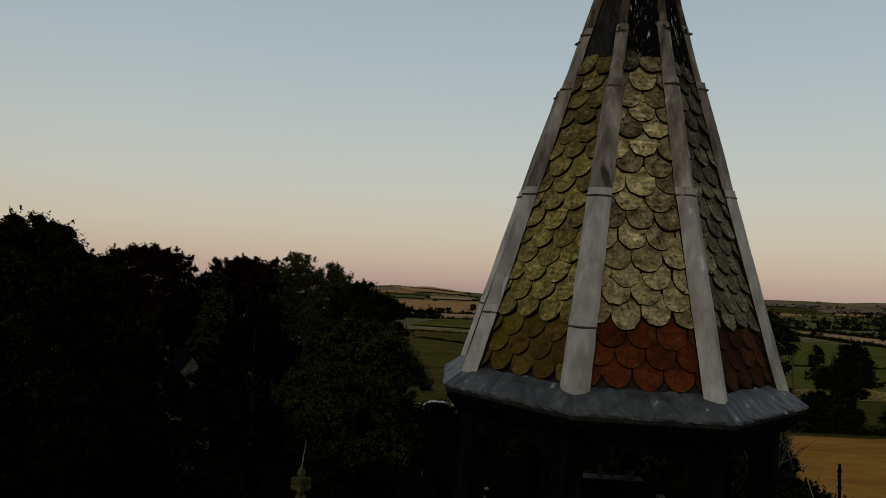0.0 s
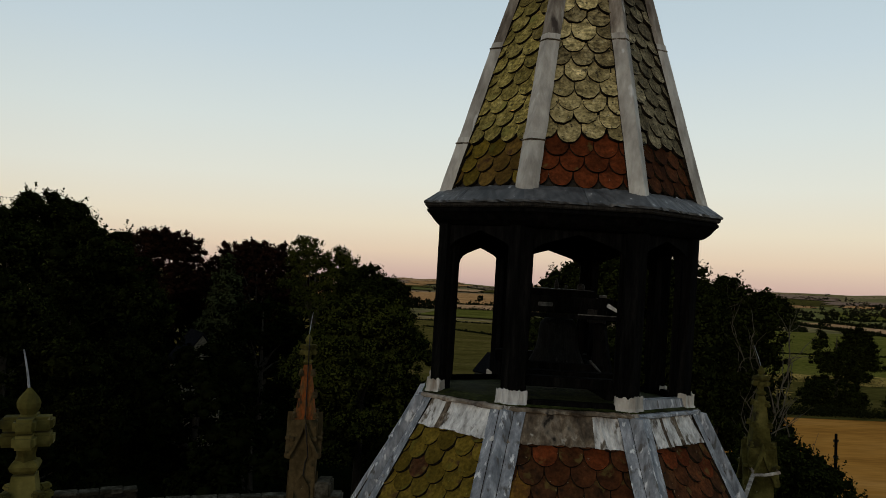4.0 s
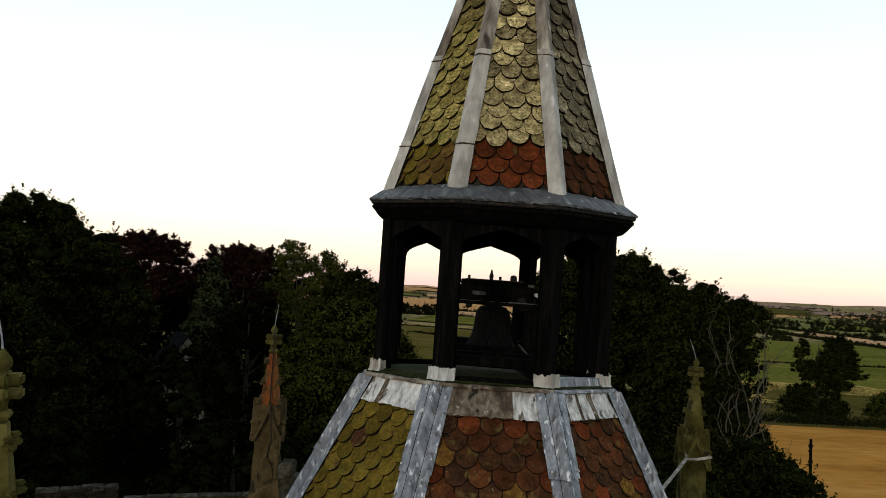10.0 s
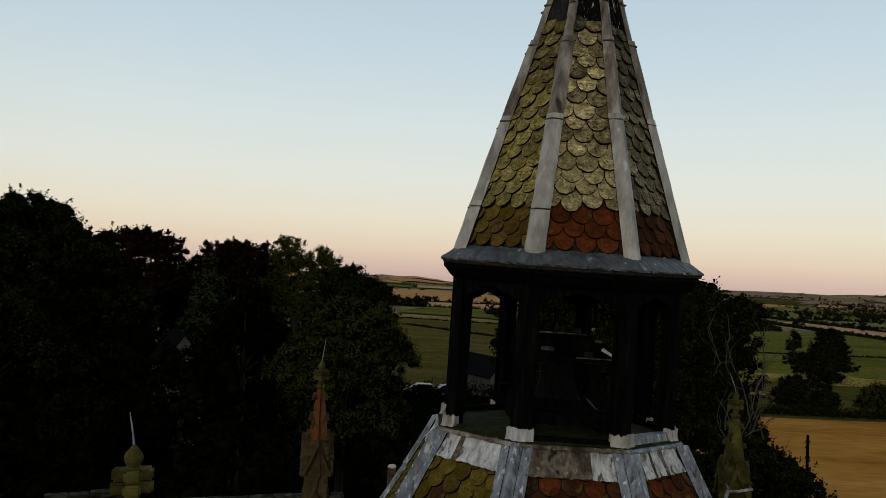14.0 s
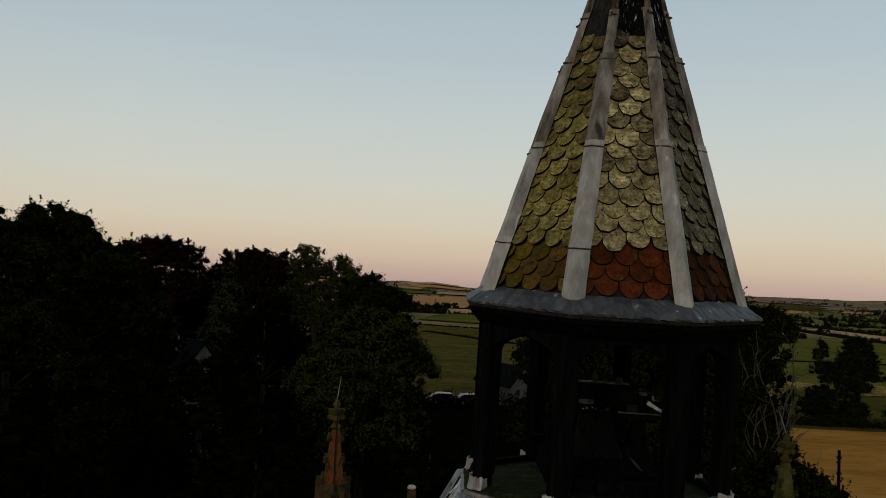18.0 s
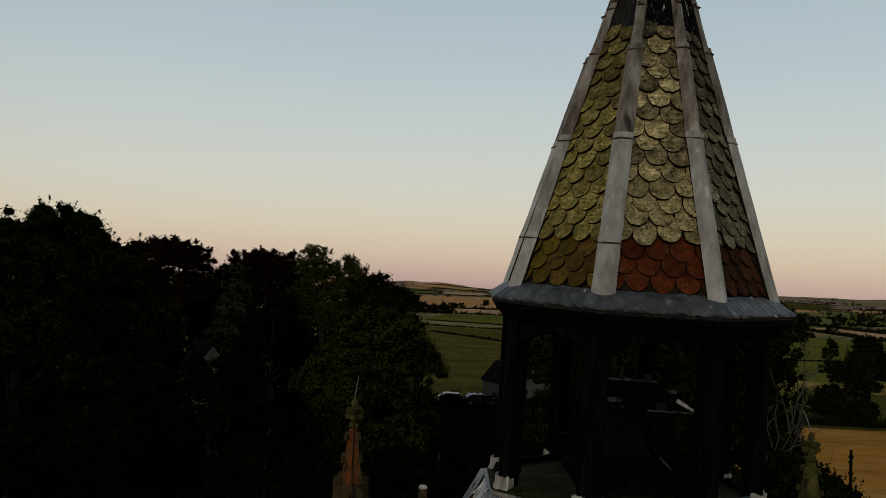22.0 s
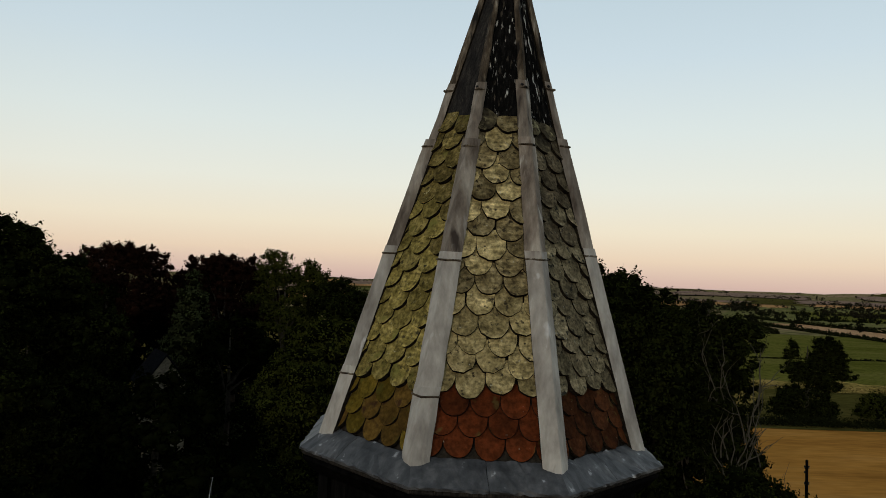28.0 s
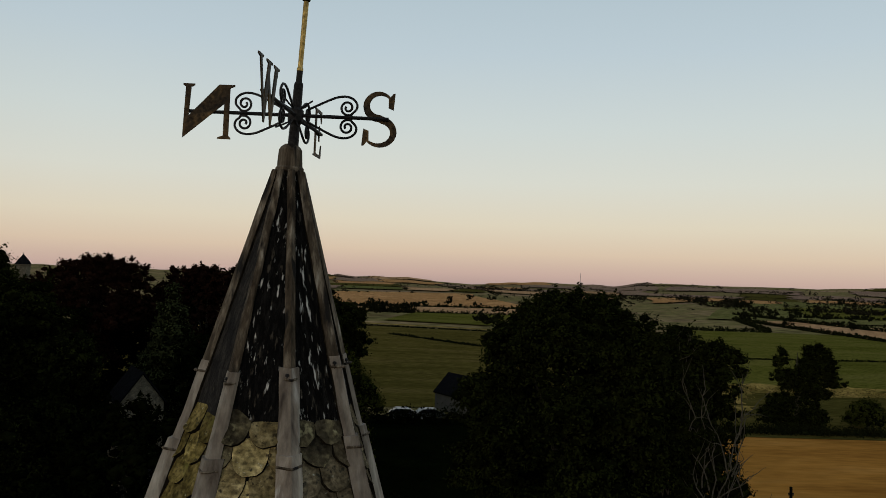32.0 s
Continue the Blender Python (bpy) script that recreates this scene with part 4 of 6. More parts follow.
copse = [(-31 + k * 2.2 + wr.uniform(-1, 1), 362 + wr.uniform(-4, 8), wr.uniform(6, 9.5), wr.uniform(2.5, 3.6)) for k in range(12)]
far_woods("copse", "dark copse between the meadows", copse, LEAF_FAR, 0.4, 700, 1)
strip_trees = [(x, y + wr.uniform(-4, 4), wr.uniform(4, 7), wr.uniform(3, 4.5)) for x, y in ((206, 500), (212, 440), (216, 400), (222, 360), (232, 335), (246, 305), (184, 430), (181, 380), (262, 414), (22, 296), (25, 292), (12, 470), (30, 478), (-4, 474), (48, 404), (200, 352), (-40, 403), (272, 470), (300, 472), (330, 520), (360, 560))]
far_woods("hedgerow_trees", "dark hedgerow trees beside the strips", strip_trees, LEAF_FAR, 0.45, 500, 2)
rows = []
for (x0, y0), (x1, y1) in hedge_lines:
    n = max(3, int(math.hypot(x1 - x0, y1 - y0) / 9))
    for k in range(n):
        f = (k + wr.uniform(0, 1)) / n
        if wr.uniform() < 0.5:
            tall = wr.uniform() < 0.16
            rows.append((x0 + (x1 - x0) * f, y0 + (y1 - y0) * f, wr.uniform(4, 7) if tall else wr.uniform(1.4, 2.6), wr.uniform(2.5, 4) if tall else wr.uniform(2, 4.5)))
far_woods("far_hedgerows", "dark hedgerows and thorn trees between the far fields", rows, LEAF_HAZED, 0.6, 46, 3)
thickets = []
for az0, az1, n, d, spread in ((-9, -2, 50, 2350, 0.05), (1, 5, 26, 2100, 0.04), (15, 21, 60, 2250, 0.06), (22, 27, 40, 1950, 0.05), (27, 33, 30, 1500, 0.05), (26, 34, 40, 1050, 0.03), (8, 16, 50, 900, 0.06), (27, 31, 30, 700, 0.03), (2, 9, 40, 1250, 0.05)):
    for k in range(n):
        dd = d * wr.uniform(1 - spread, 1 + spread)
        x, y = polar(dd, wr.uniform(az0, az1))
        thickets.append((x, y, wr.uniform(4, 8), wr.uniform(4, 8)))
for k in range(46):
    f = wr.uniform(0, 1)
    thickets.append((245 + 57 * f + wr.uniform(-9, 9), 536 + 408 * f + wr.uniform(-20, 20), wr.uniform(6, 11), wr.uniform(4, 7.5)))
far_woods("thickets", "dark thickets and belts of woodland on the far slopes", thickets, LEAF_HAZED, 0.62, 200, 4)
# round trees standing out along the hedges, and copses on the slope
lone = [(207, 454, 7.5, 3.6), (227, 469, 8, 4.6), (243, 466, 8.5, 5), (250, 470, 6, 4), (262, 466, 6.5, 4.5), (178, 424, 5.5, 3.5), (22, 319, 6.5, 4.6), (28, 326, 4.5, 3), (37, 394, 5, 4), (61, 773, 10, 6), (33, 619, 6, 4), (16, 601, 5, 4), (52, 640, 5, 5), (711, 1371, 11, 17), (690, 1365, 8, 10), (330, 640, 5, 5), (372, 735, 6, 7)]
lone += [(480 + 7 * k, 878 - 6 * k, 12 + 2.5 * (k % 3), 8) for k in range(9)]
lone += [(226 + 9.5 * k, 520 + 30 * k + 9 * (k % 3), 7.5 + 1.6 * (k * 7 % 4), 5.5 + 0.8 * (k % 3)) for k in range(9)]
far_woods("hedge_trees", "round dark trees and copses along the valley hedges", lone, LEAF_FAR, 0.42, 900, 8)

# ---- the church tower's roof, lantern and spire: an eight-sided plan with its diagonal sides a little wider ----
K = 0.38
DIRS = ((-K, -1), (K, -1), (1, -K), (1, K), (K, 1), (-K, 1), (-1, K), (-1, -K))
LEANING = pose(0, 0, 17) @ Matrix.Rotation(radians(1.0), 4, "Y") @ Matrix.Rotation(radians(1.2), 4, "X") @ pose(0, 0, -17)  # spire and lantern tilted slightly to fit the camera's view
FRONT = (7, 0, 1)


def view_drop(y, z):
    """How far the turret's floor and the roof's head drop behind the front, shaped to fit the camera's view."""
    return 0.088 * max(y + 1.0, 0.0) * ease(15.6, 16.9, z) * (1 - ease(17.06, 17.4, z))


def corner(i, w, z):
    """Corner i of the plan at a half width and height. The lower roof is nearer to an even octagon; the spire's top is pushed over a little."""
    x, y = DIRS[i % 8]
    if z < 16.99:
        x, y = (x * 0.42 / K, y) if abs(x) < 0.9 else (x, y * 0.42 / K)
    elif i % 8 == 0:
        x -= 0.042 * ease(18.35, 18.47, z)
    elif i % 8 == 1:
        x += 0.01 * ease(18.35, 18.47, z)
    return Vector((x * w + (0.018 if z > 16.99 else 0.0) + 0.012 * max(z - 19.6, 0.0), y * w, z - view_drop(y * w, z)))


def face_normal(i, z=0.0):
    a, b = corner(i, 1, z), corner(i + 1, 1, z)
    return Vector((b.y - a.y, a.x - b.x, 0)).normalized()


def loft(i, profile, s0=0.0, s1=1.0, steps=1, wobble=0.0, seed=0):
    """A length of moulding along side i, mitred at its corners; profile: closed loop of (half width, height)."""
    bm = bmesh.new()
    rings = []
    for k in range(steps + 1):
        s = s0 + (s1 - s0) * k / steps
        ring = []
        for j, (w, z) in enumerate(profile):
            p = corner(i, w, z).lerp(corner(i + 1, w, z), s)
            if wobble and 0 < k < steps:
                p += face_normal(i) * wobble * noise.noise((k * 1.7 + seed, j * 0.9, i)) + Vector((0, 0, wobble * noise.noise((k * 2.1, j + seed, i + 5))))
            ring.append(bm.verts.new(p))
        rings.append(ring)
    n = len(profile)
    for a, b in zip(rings, rings[1:]):
        for j in range(n):
            bm.faces.new((a[j], a[(j + 1) % n], b[(j + 1) % n], b[j]))
    bm.faces.new(rings[0])
    bm.faces.new(rings[-1])
    return fixed(bm)


# -- spire --
def spire_w(z):
    return 0.843 - 0.285 * (z - 18.798) if z < 20.5 else 0.358 - 0.262 * (z - 20.5)


def roof_w(z):
    return 1.0 + 0.48 * (16.96 - z)


TILE = 0.174


def tile_outline(w, length, ragged=0.0, rand=None):
    """A fish-scale tile: straight head and round tail; y runs up the slope from its tip at 0."""
    r = w / 2
    pts = []
    n = 9
    for k in range(n + 1):
        a = math.pi + math.pi * k / n
        q = 1 + (rand.uniform(-ragged, ragged) if ragged else 0)
        pts.append((r * math.cos(a) * (1 if k in (0, n) else q), r * 1.08 + r * 1.08 * math.sin(a) * q))
    return pts + [(r, length), (-r, length)]


def clip_outline(pts, lo, hi):
    for sign, lim in ((1, lo), (-1, -hi)):
        out = []
        for k, (x, y) in enumerate(pts):
            x2, y2 = pts[(k + 1) % len(pts)]
            a, b = sign * x - lim, sign * x2 - lim
            if a >= 0:
                out.append((x, y))
            if a * b < 0:
                f = a / (a - b)
                out.append((x + (x2 - x) * f, y + (y2 - y) * f))
        pts = out
    return pts


def tile_solid(outline, thick, bow=0.0):
    """Verts and faces of a tile with a softened lower edge."""
    n = len(outline)
    cx, cy = sum(p[0] for p in outline) / n, sum(p[1] for p in outline) / n
    top = [(cx + (x - cx) * 0.972, cy + (y - cy) * 0.978, thick + bow * (1 - (2 * x / TILE) ** 2)) for x, y in outline]
    mid = [(x, y, thick * 0.55) for x, y in outline]
    low = [(x, y, -0.004) for x, y in outline]
    v = top + mid + low
    f = [tuple(range(n))]
    for k in range(n):
        j = (k + 1) % n
        f += [(k, n + k, n + j, j), (n + k, 2 * n + k, 2 * n + j, n + j)]
    return v, f


def tiled_side(root, i, w_at, z0, z1, gauge, mats, thick, ragged, as_parts, joined, seed, parts_above=-99.0):
    """Courses of tiles over side i between two heights. mats(row, z, rand) picks the tile's material."""
    rand = random.Random(seed * 31 + i)
    nrm = face_normal(i, z0 + 0.1)
    dw = (w_at(z1) - w_at(z0)) / (z1 - z0)
    inward = -dw
    run = abs(inward) * ((1 + (K if z0 > 16.99 else 0.42)) / math.sqrt(2) if i % 2 else 1.0)
    up = (Vector((0, 0, 1)) - nrm * run).normalized()
    along = (corner(i + 1, 1, z0 + 0.1) - corner(i, 1, z0 + 0.1)).normalized()
    out = along.cross(up)
    if out.dot(nrm) < 0:
        out = -out
    rows = int((z1 - z0) / (gauge * up.z))
    cache = {}
    for row in range(rows):
        z = z0 + row * gauge * up.z
        a, b = corner(i, w_at(z), z), corner(i + 1, w_at(z), z)
        half = (b - a).length / 2
        mid = (a + b) / 2
        up = ((corner(i, w_at(z + 0.1), z + 0.1) + corner(i + 1, w_at(z + 0.1), z + 0.1)) / 2 - mid).normalized()
        up = (up - along * up.dot(along)).normalized()
        out = along.cross(up)
        if out.dot(nrm) < 0:
            out = -out
        shift = (TILE / 2 if row % 2 else 0) + rand.uniform(-0.012, 0.012) * (1 + (ragged > 0))
        n = int(half / TILE) + 2
        for k in range(-n, n + 1):
            x = k * TILE + shift
            lo, hi = max(-TILE / 2, -half + 0.01 - x), min(TILE / 2, half - 0.01 - x)
            if hi - lo < 0.012:
                continue
            mat = mats(row, z, rand)
            stone = mat in (STONE_SOOT, STONE_MOSSY, STONE_DULL, STONE_OLIVE, STONE_TAN, STONE_GREY, STONE_BROWN)
            th = thick * (1.35 if stone else 0.95) * rand.uniform(0.8, 1.25)
            w = TILE * (rand.uniform(0.96, 1.06) if stone else 0.985)
            tip = rand.uniform(-0.022, 0.012) if stone else rand.uniform(-0.006, 0.006)
            variant = rand.randrange(12)
            whole = lo <= -TILE / 2 and hi >= TILE / 2
            tilt = (0.125 if stone else 0.125) + rand.uniform(-0.02, 0.03)
            m = Matrix((along, up, out)).transposed().to_4x4()
            m.translation = mid + along * x + up * tip + out * (0.014 + (rand.uniform(0, 0.006) if stone else 0))
            m = m @ Matrix.Rotation(-tilt, 4, "X") @ Matrix.Rotation(rand.uniform(-0.06, 0.06) if stone else rand.uniform(-0.025, 0.025), 4, "Z")
            key = (variant, stone, mat.name)
            if whole and key in cache:
                me = cache[key]
            else:
                line = tile_outline(w, gauge * 1.75, 0.05 if stone else 0.015, rand)
                if not whole:
                    line = clip_outline(line, lo, hi)
                    if len(line) < 3:
                        continue
                v, f = tile_solid(line, th, 0.006 if stone else 0.003)
                me = mesh_from("tile", v, f, mat)
                me.materials.append(TILE_EDGE)
                # tile sides take the dark colour that paints shade between tiles
                me.polygons.foreach_set("material_index", [0] + [1] * (len(f) - 1))
                if whole:
                    cache[key] = me
            if as_parts and z > parts_above:
                part("tile", me, root, at=m)
            else:
                joined.setdefault(mat, []).append((me, m))


def join_tiles(root, joined, name="tiling"):
    for mat, items in joined.items():
        verts, faces, slots, base = [], [], [], 0
        for me, m in items:
            verts += [m @ v.co for v in me.vertices]
            faces += [tuple(base + q for q in p.vertices) for p in me.polygons]
            slots += [p.material_index for p in me.polygons]
            base += len(me.vertices)
        ob = part(name, (verts, faces), root, mat=mat, kind="stuff")
        ob.data.materials.append(TILE_EDGE)
        ob.data.polygons.foreach_set("material_index", slots)


def lead_hip(i, w_at, z0, z1, half0, half1, rise, roll=0.0, lift=0.0):
    """A dressed lead cover along hip i from z0 up to z1: flat wings folded over the corner, with a raised crown."""
    bm = bmesh.new()
    rings = []
    n0, n1 = face_normal(i - 1, z1), face_normal(i, z1)
    mitre = (n0 + n1).normalized()
    t0 = (corner(i - 1, 1, z1) - corner(i, 1, z1)).normalized()
    t1 = (corner(i + 1, 1, z1) - corner(i, 1, z1)).normalized()
    steps = 14
    for k in range(steps + 1):
        f = k / steps
        z = z0 + (z1 - z0) * f
        h = half0 + (half1 - half0) * f
        h = min(h, 0.46 * (corner(i, w_at(z), z) - corner(i + 1, w_at(z), z)).length)
        g = 0.7 + 0.3 * min(max((21.7 - z) / 1.6, 0.0), 1.0)
        h0, h1 = h + 0.006 * noise.noise((z * 7, i * 2.7, 1)), h + 0.006 * noise.noise((z * 7, i * 1.9, 8))
        c = corner(i, w_at(z), z)
        wob = 0.004 * noise.noise((z * 5, i * 3.1, 0))
        q = [c + t0 * h0 + n0 * 0.014 * g, c + t0 * h0 + n0 * g * (0.036 + lift), c + t0 * h * 0.52 + n0 * g * (0.038 + (0.0 if roll else rise * 0.4) + lift + wob)]
        if roll:
            q += [c + t0 * (roll * 1.12) + n0 * (0.031 + lift), c + t0 * roll + n0 * (0.028 + lift), c + t0 * roll * 1.05 + mitre * (0.036 + rise * 0.55 + lift), c + t0 * roll * 0.72 + mitre * (0.036 + rise + lift), c + mitre * (0.036 + rise * 1.2 + lift), c + t1 * roll * 0.72 + mitre * (0.036 + rise + lift), c + t1 * roll * 1.05 + mitre * (0.036 + rise * 0.55 + lift), c + t1 * roll + n1 * (0.028 + lift), c + t1 * (roll * 1.12) + n1 * (0.031 + lift)]
        else:
            q += [c + t0 * h * 0.26 + mitre * g * (0.034 + rise * 0.95 + lift), c + mitre * g * (0.036 + rise + lift + wob), c + t1 * h * 0.26 + mitre * g * (0.034 + rise * 0.95 + lift)]
        q += [c + t1 * h * 0.52 + n1 * g * (0.038 + (0.0 if roll else rise * 0.4) + lift - wob), c + t1 * h1 + n1 * g * (0.036 + lift), c + t1 * h1 + n1 * 0.014 * g, c - mitre * 0.05 * g]
        rings.append([bm.verts.new(p) for p in q])
    n = len(rings[0])
    for a, b in zip(rings, rings[1:]):
        for j in range(n):
            f = bm.faces.new((a[j], a[(j + 1) % n], b[(j + 1) % n], b[j]))
            # hip sides and roll grooves get their shade painted as dark strips
            f.material_index = 1 if j in (0, n - 3) or (roll and j in (3, n - 6)) else 0
    bm.faces.new(rings[0]).material_index = 1
    bm.faces.new(rings[-1])
    return fixed(bm)


spire = thing("spire", "slender eight-sided spire with mossy fish-scale tiles and grey lead hips", "spire", LEANING)
core_f = [tuple(range(8)), tuple(range(8, 16))] + [(i, (i + 1) % 8, 8 + (i + 1) % 8, 8 + i) for i in range(8)]
for za, zb in ((18.42, 20.5), (20.5, 21.7)):
    core_v = [corner(i, spire_w(za) - 0.008, za) for i in range(8)] + [corner(i, spire_w(zb) - 0.008, zb) for i in range(8)]
    part("boarding", (core_v, core_f), spire, mat=UNDERLAY)

# bands: clay tiles at the foot, lichened stone tiles above
CLAY = {7: TILE_OCHRE, 0: TILE_RED, 1: TILE_RUST, 6: TILE_OCHRE, 2: TILE_RUST}
STONE = {7: STONE_OLIVE, 0: STONE_TAN, 1: STONE_GREY, 6: STONE_OLIVE, 2: STONE_GREY}


def spire_mats(i):
    def pick(row, z, rand):
        if row < 3:
            return TILE_AMBER if i in (6, 7) and rand.random() < (0.85, 0.7, 0.15)[row] else CLAY.get(i, TILE_RED)
        if rand.random() < 0.8 * ease(20.12, 20.42, z):
            return STONE_SOOT
        if i == 0 and rand.random() < 0.8 * ease(19.0, 19.9, z):
            return STONE_BROWN
        if i != 0 and rand.random() < ease(19.35, 20.1, z):
            return STONE_MOSSY if i in (6, 7) else STONE_DULL
        return STONE.get(i, STONE_GREY)
    return pick


HIP_BREAKS = (18.42, 18.80, 19.57, 20.28, 20.66, 21.70)
for i in range(8):
    dz = (0.0, 0.03, 0.07, 0.05, 0.0, 0.02, 0.04, 0.02)[i]
    for k, (za, zb) in enumerate(zip(HIP_BREAKS, HIP_BREAKS[1:])):
        if i in (1, 2) and k == 1:
            continue
        if i in (1, 2) and k == 0:
            zb = HIP_BREAKS[2]
        za2, zb2 = (za + dz * (k > 0)), (zb + dz * (k < 4) + (0.05 if k < 4 else 0))
        slim = 1.0 if k < 3 else ((0.66, 0.9)[i] if i in (0, 1) else 0.85) if k == 3 else (0.42 if i in (0, 1) else 0.95)
        half = lambda z: min(0.069, 0.022 + 0.060 * min(max((21.7 - z) / 3.2, 0.06), 1.0)) * slim
        hip = part("lead_hip", lead_hip(i, spire_w, za2 - (0.05 if k == 0 else 0), zb2, half(za2), half(zb2), (0.036 if k < 3 else 0.02), lift=0.004 * (4 - k)), spire, "grey lead hip sheet", mat=LEAD_HIP if k < 2 else (LEAD_UMBER if k < 4 else LEAD_BROWN))
        hip.data.materials.append(TILE_EDGE)
        if k:
            # a clip and nail where one sheet laps the next
            c = corner(i, spire_w(za2), za2)
            n0 = (face_normal(i) + face_normal(i - 1)).normalized()
            h = half(za2) + 0.001
            t0 = (corner(i - 1, 1, 0) - corner(i, 1, 0)).normalized()
            t1 = (corner(i + 1, 1, 0) - corner(i, 1, 0)).normalized()
            crest, rim = 0.075 + 0.004 * (5 - k), 0.041 + 0.004 * (5 - k)
            if za2 > 20.4:
                crest, rim = crest * 0.86, rim * 0.86
            bead = [c + t0 * h + face_normal(i - 1) * rim, c + t0 * h * 0.3 + n0 * (crest - 0.003), c + n0 * crest, c + t1 * h * 0.3 + n0 * (crest - 0.003), c + t1 * h + face_normal(i) * rim]
            part("lap", tube(bead, 0.0065, 5), hip, "dark lead lap", mat=LEAD_BROWN)
            part("nail", lathe([(0.004, -0.02), (0.004, 0.0), (0.011, 0.004), (0.010, 0.012), (0.004, 0.016)], 8, at=c + t0 * h * 0.9 + n0 * 0.045 + Vector((0, 0, 0.01))), hip, mat=IRON)
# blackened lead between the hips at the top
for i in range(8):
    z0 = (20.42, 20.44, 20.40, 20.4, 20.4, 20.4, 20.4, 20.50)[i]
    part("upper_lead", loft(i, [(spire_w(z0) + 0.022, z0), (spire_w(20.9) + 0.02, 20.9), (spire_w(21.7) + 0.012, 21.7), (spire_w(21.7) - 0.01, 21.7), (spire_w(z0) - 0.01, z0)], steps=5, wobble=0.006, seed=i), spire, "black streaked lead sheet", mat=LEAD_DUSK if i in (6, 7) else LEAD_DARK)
cap_bm = lathe([(0.05, 21.66), (0.072, 21.675), (0.074, 21.69), (0.066, 21.70), (0.060, 21.785), (0.05, 21.80), (0.03, 21.815)], 12, at=(0.046, 0, 0.02))
part("cap", cap_bm, spire, "brown lead cap", mat=LEAD_BROWN)

# lead skirt at the eaves, drip and dark cornice
for i in range(8):
    seam = (0.5, 0.47, 0.55, 0.5, 0.5, 0.5, 0.5, 0.36)[i]
    for s0, s1 in ((0.0, seam), (seam + 0.004, 1.0)):
        part("lead_skirt", loft(i, [(0.955, 18.475), (1.03, 18.436), (1.09, 18.392), (1.128, 18.364), (1.138, 18.358), (1.138, 18.344), (1.12, 18.338), (1.10, 18.35), (0.92, 18.44)], s0, s1, 14, 0.012, seed=i + (s0 > 0) * 9), spire, "grey dressed lead eaves sheet", mat=LEAD_SKIRT)
    part("eaves_roll", loft(i, [(1.112, 18.348), (1.122, 18.338), (1.122, 18.322), (1.112, 18.312), (1.09, 18.312), (1.09, 18.348)]), spire, "dark lead roll under the eaves", mat=LEAD_DUSK)
    part("cornice", loft(i, [(1.10, 18.318), (1.10, 18.306), (1.112, 18.296), (1.112, 18.282), (1.092, 18.264), (1.06, 18.222), (1.025, 18.190), (0.998, 18.178), (0.90, 18.178), (0.90, 18.318)]), spire, "black moulded timber cornice", mat=TIMBER)

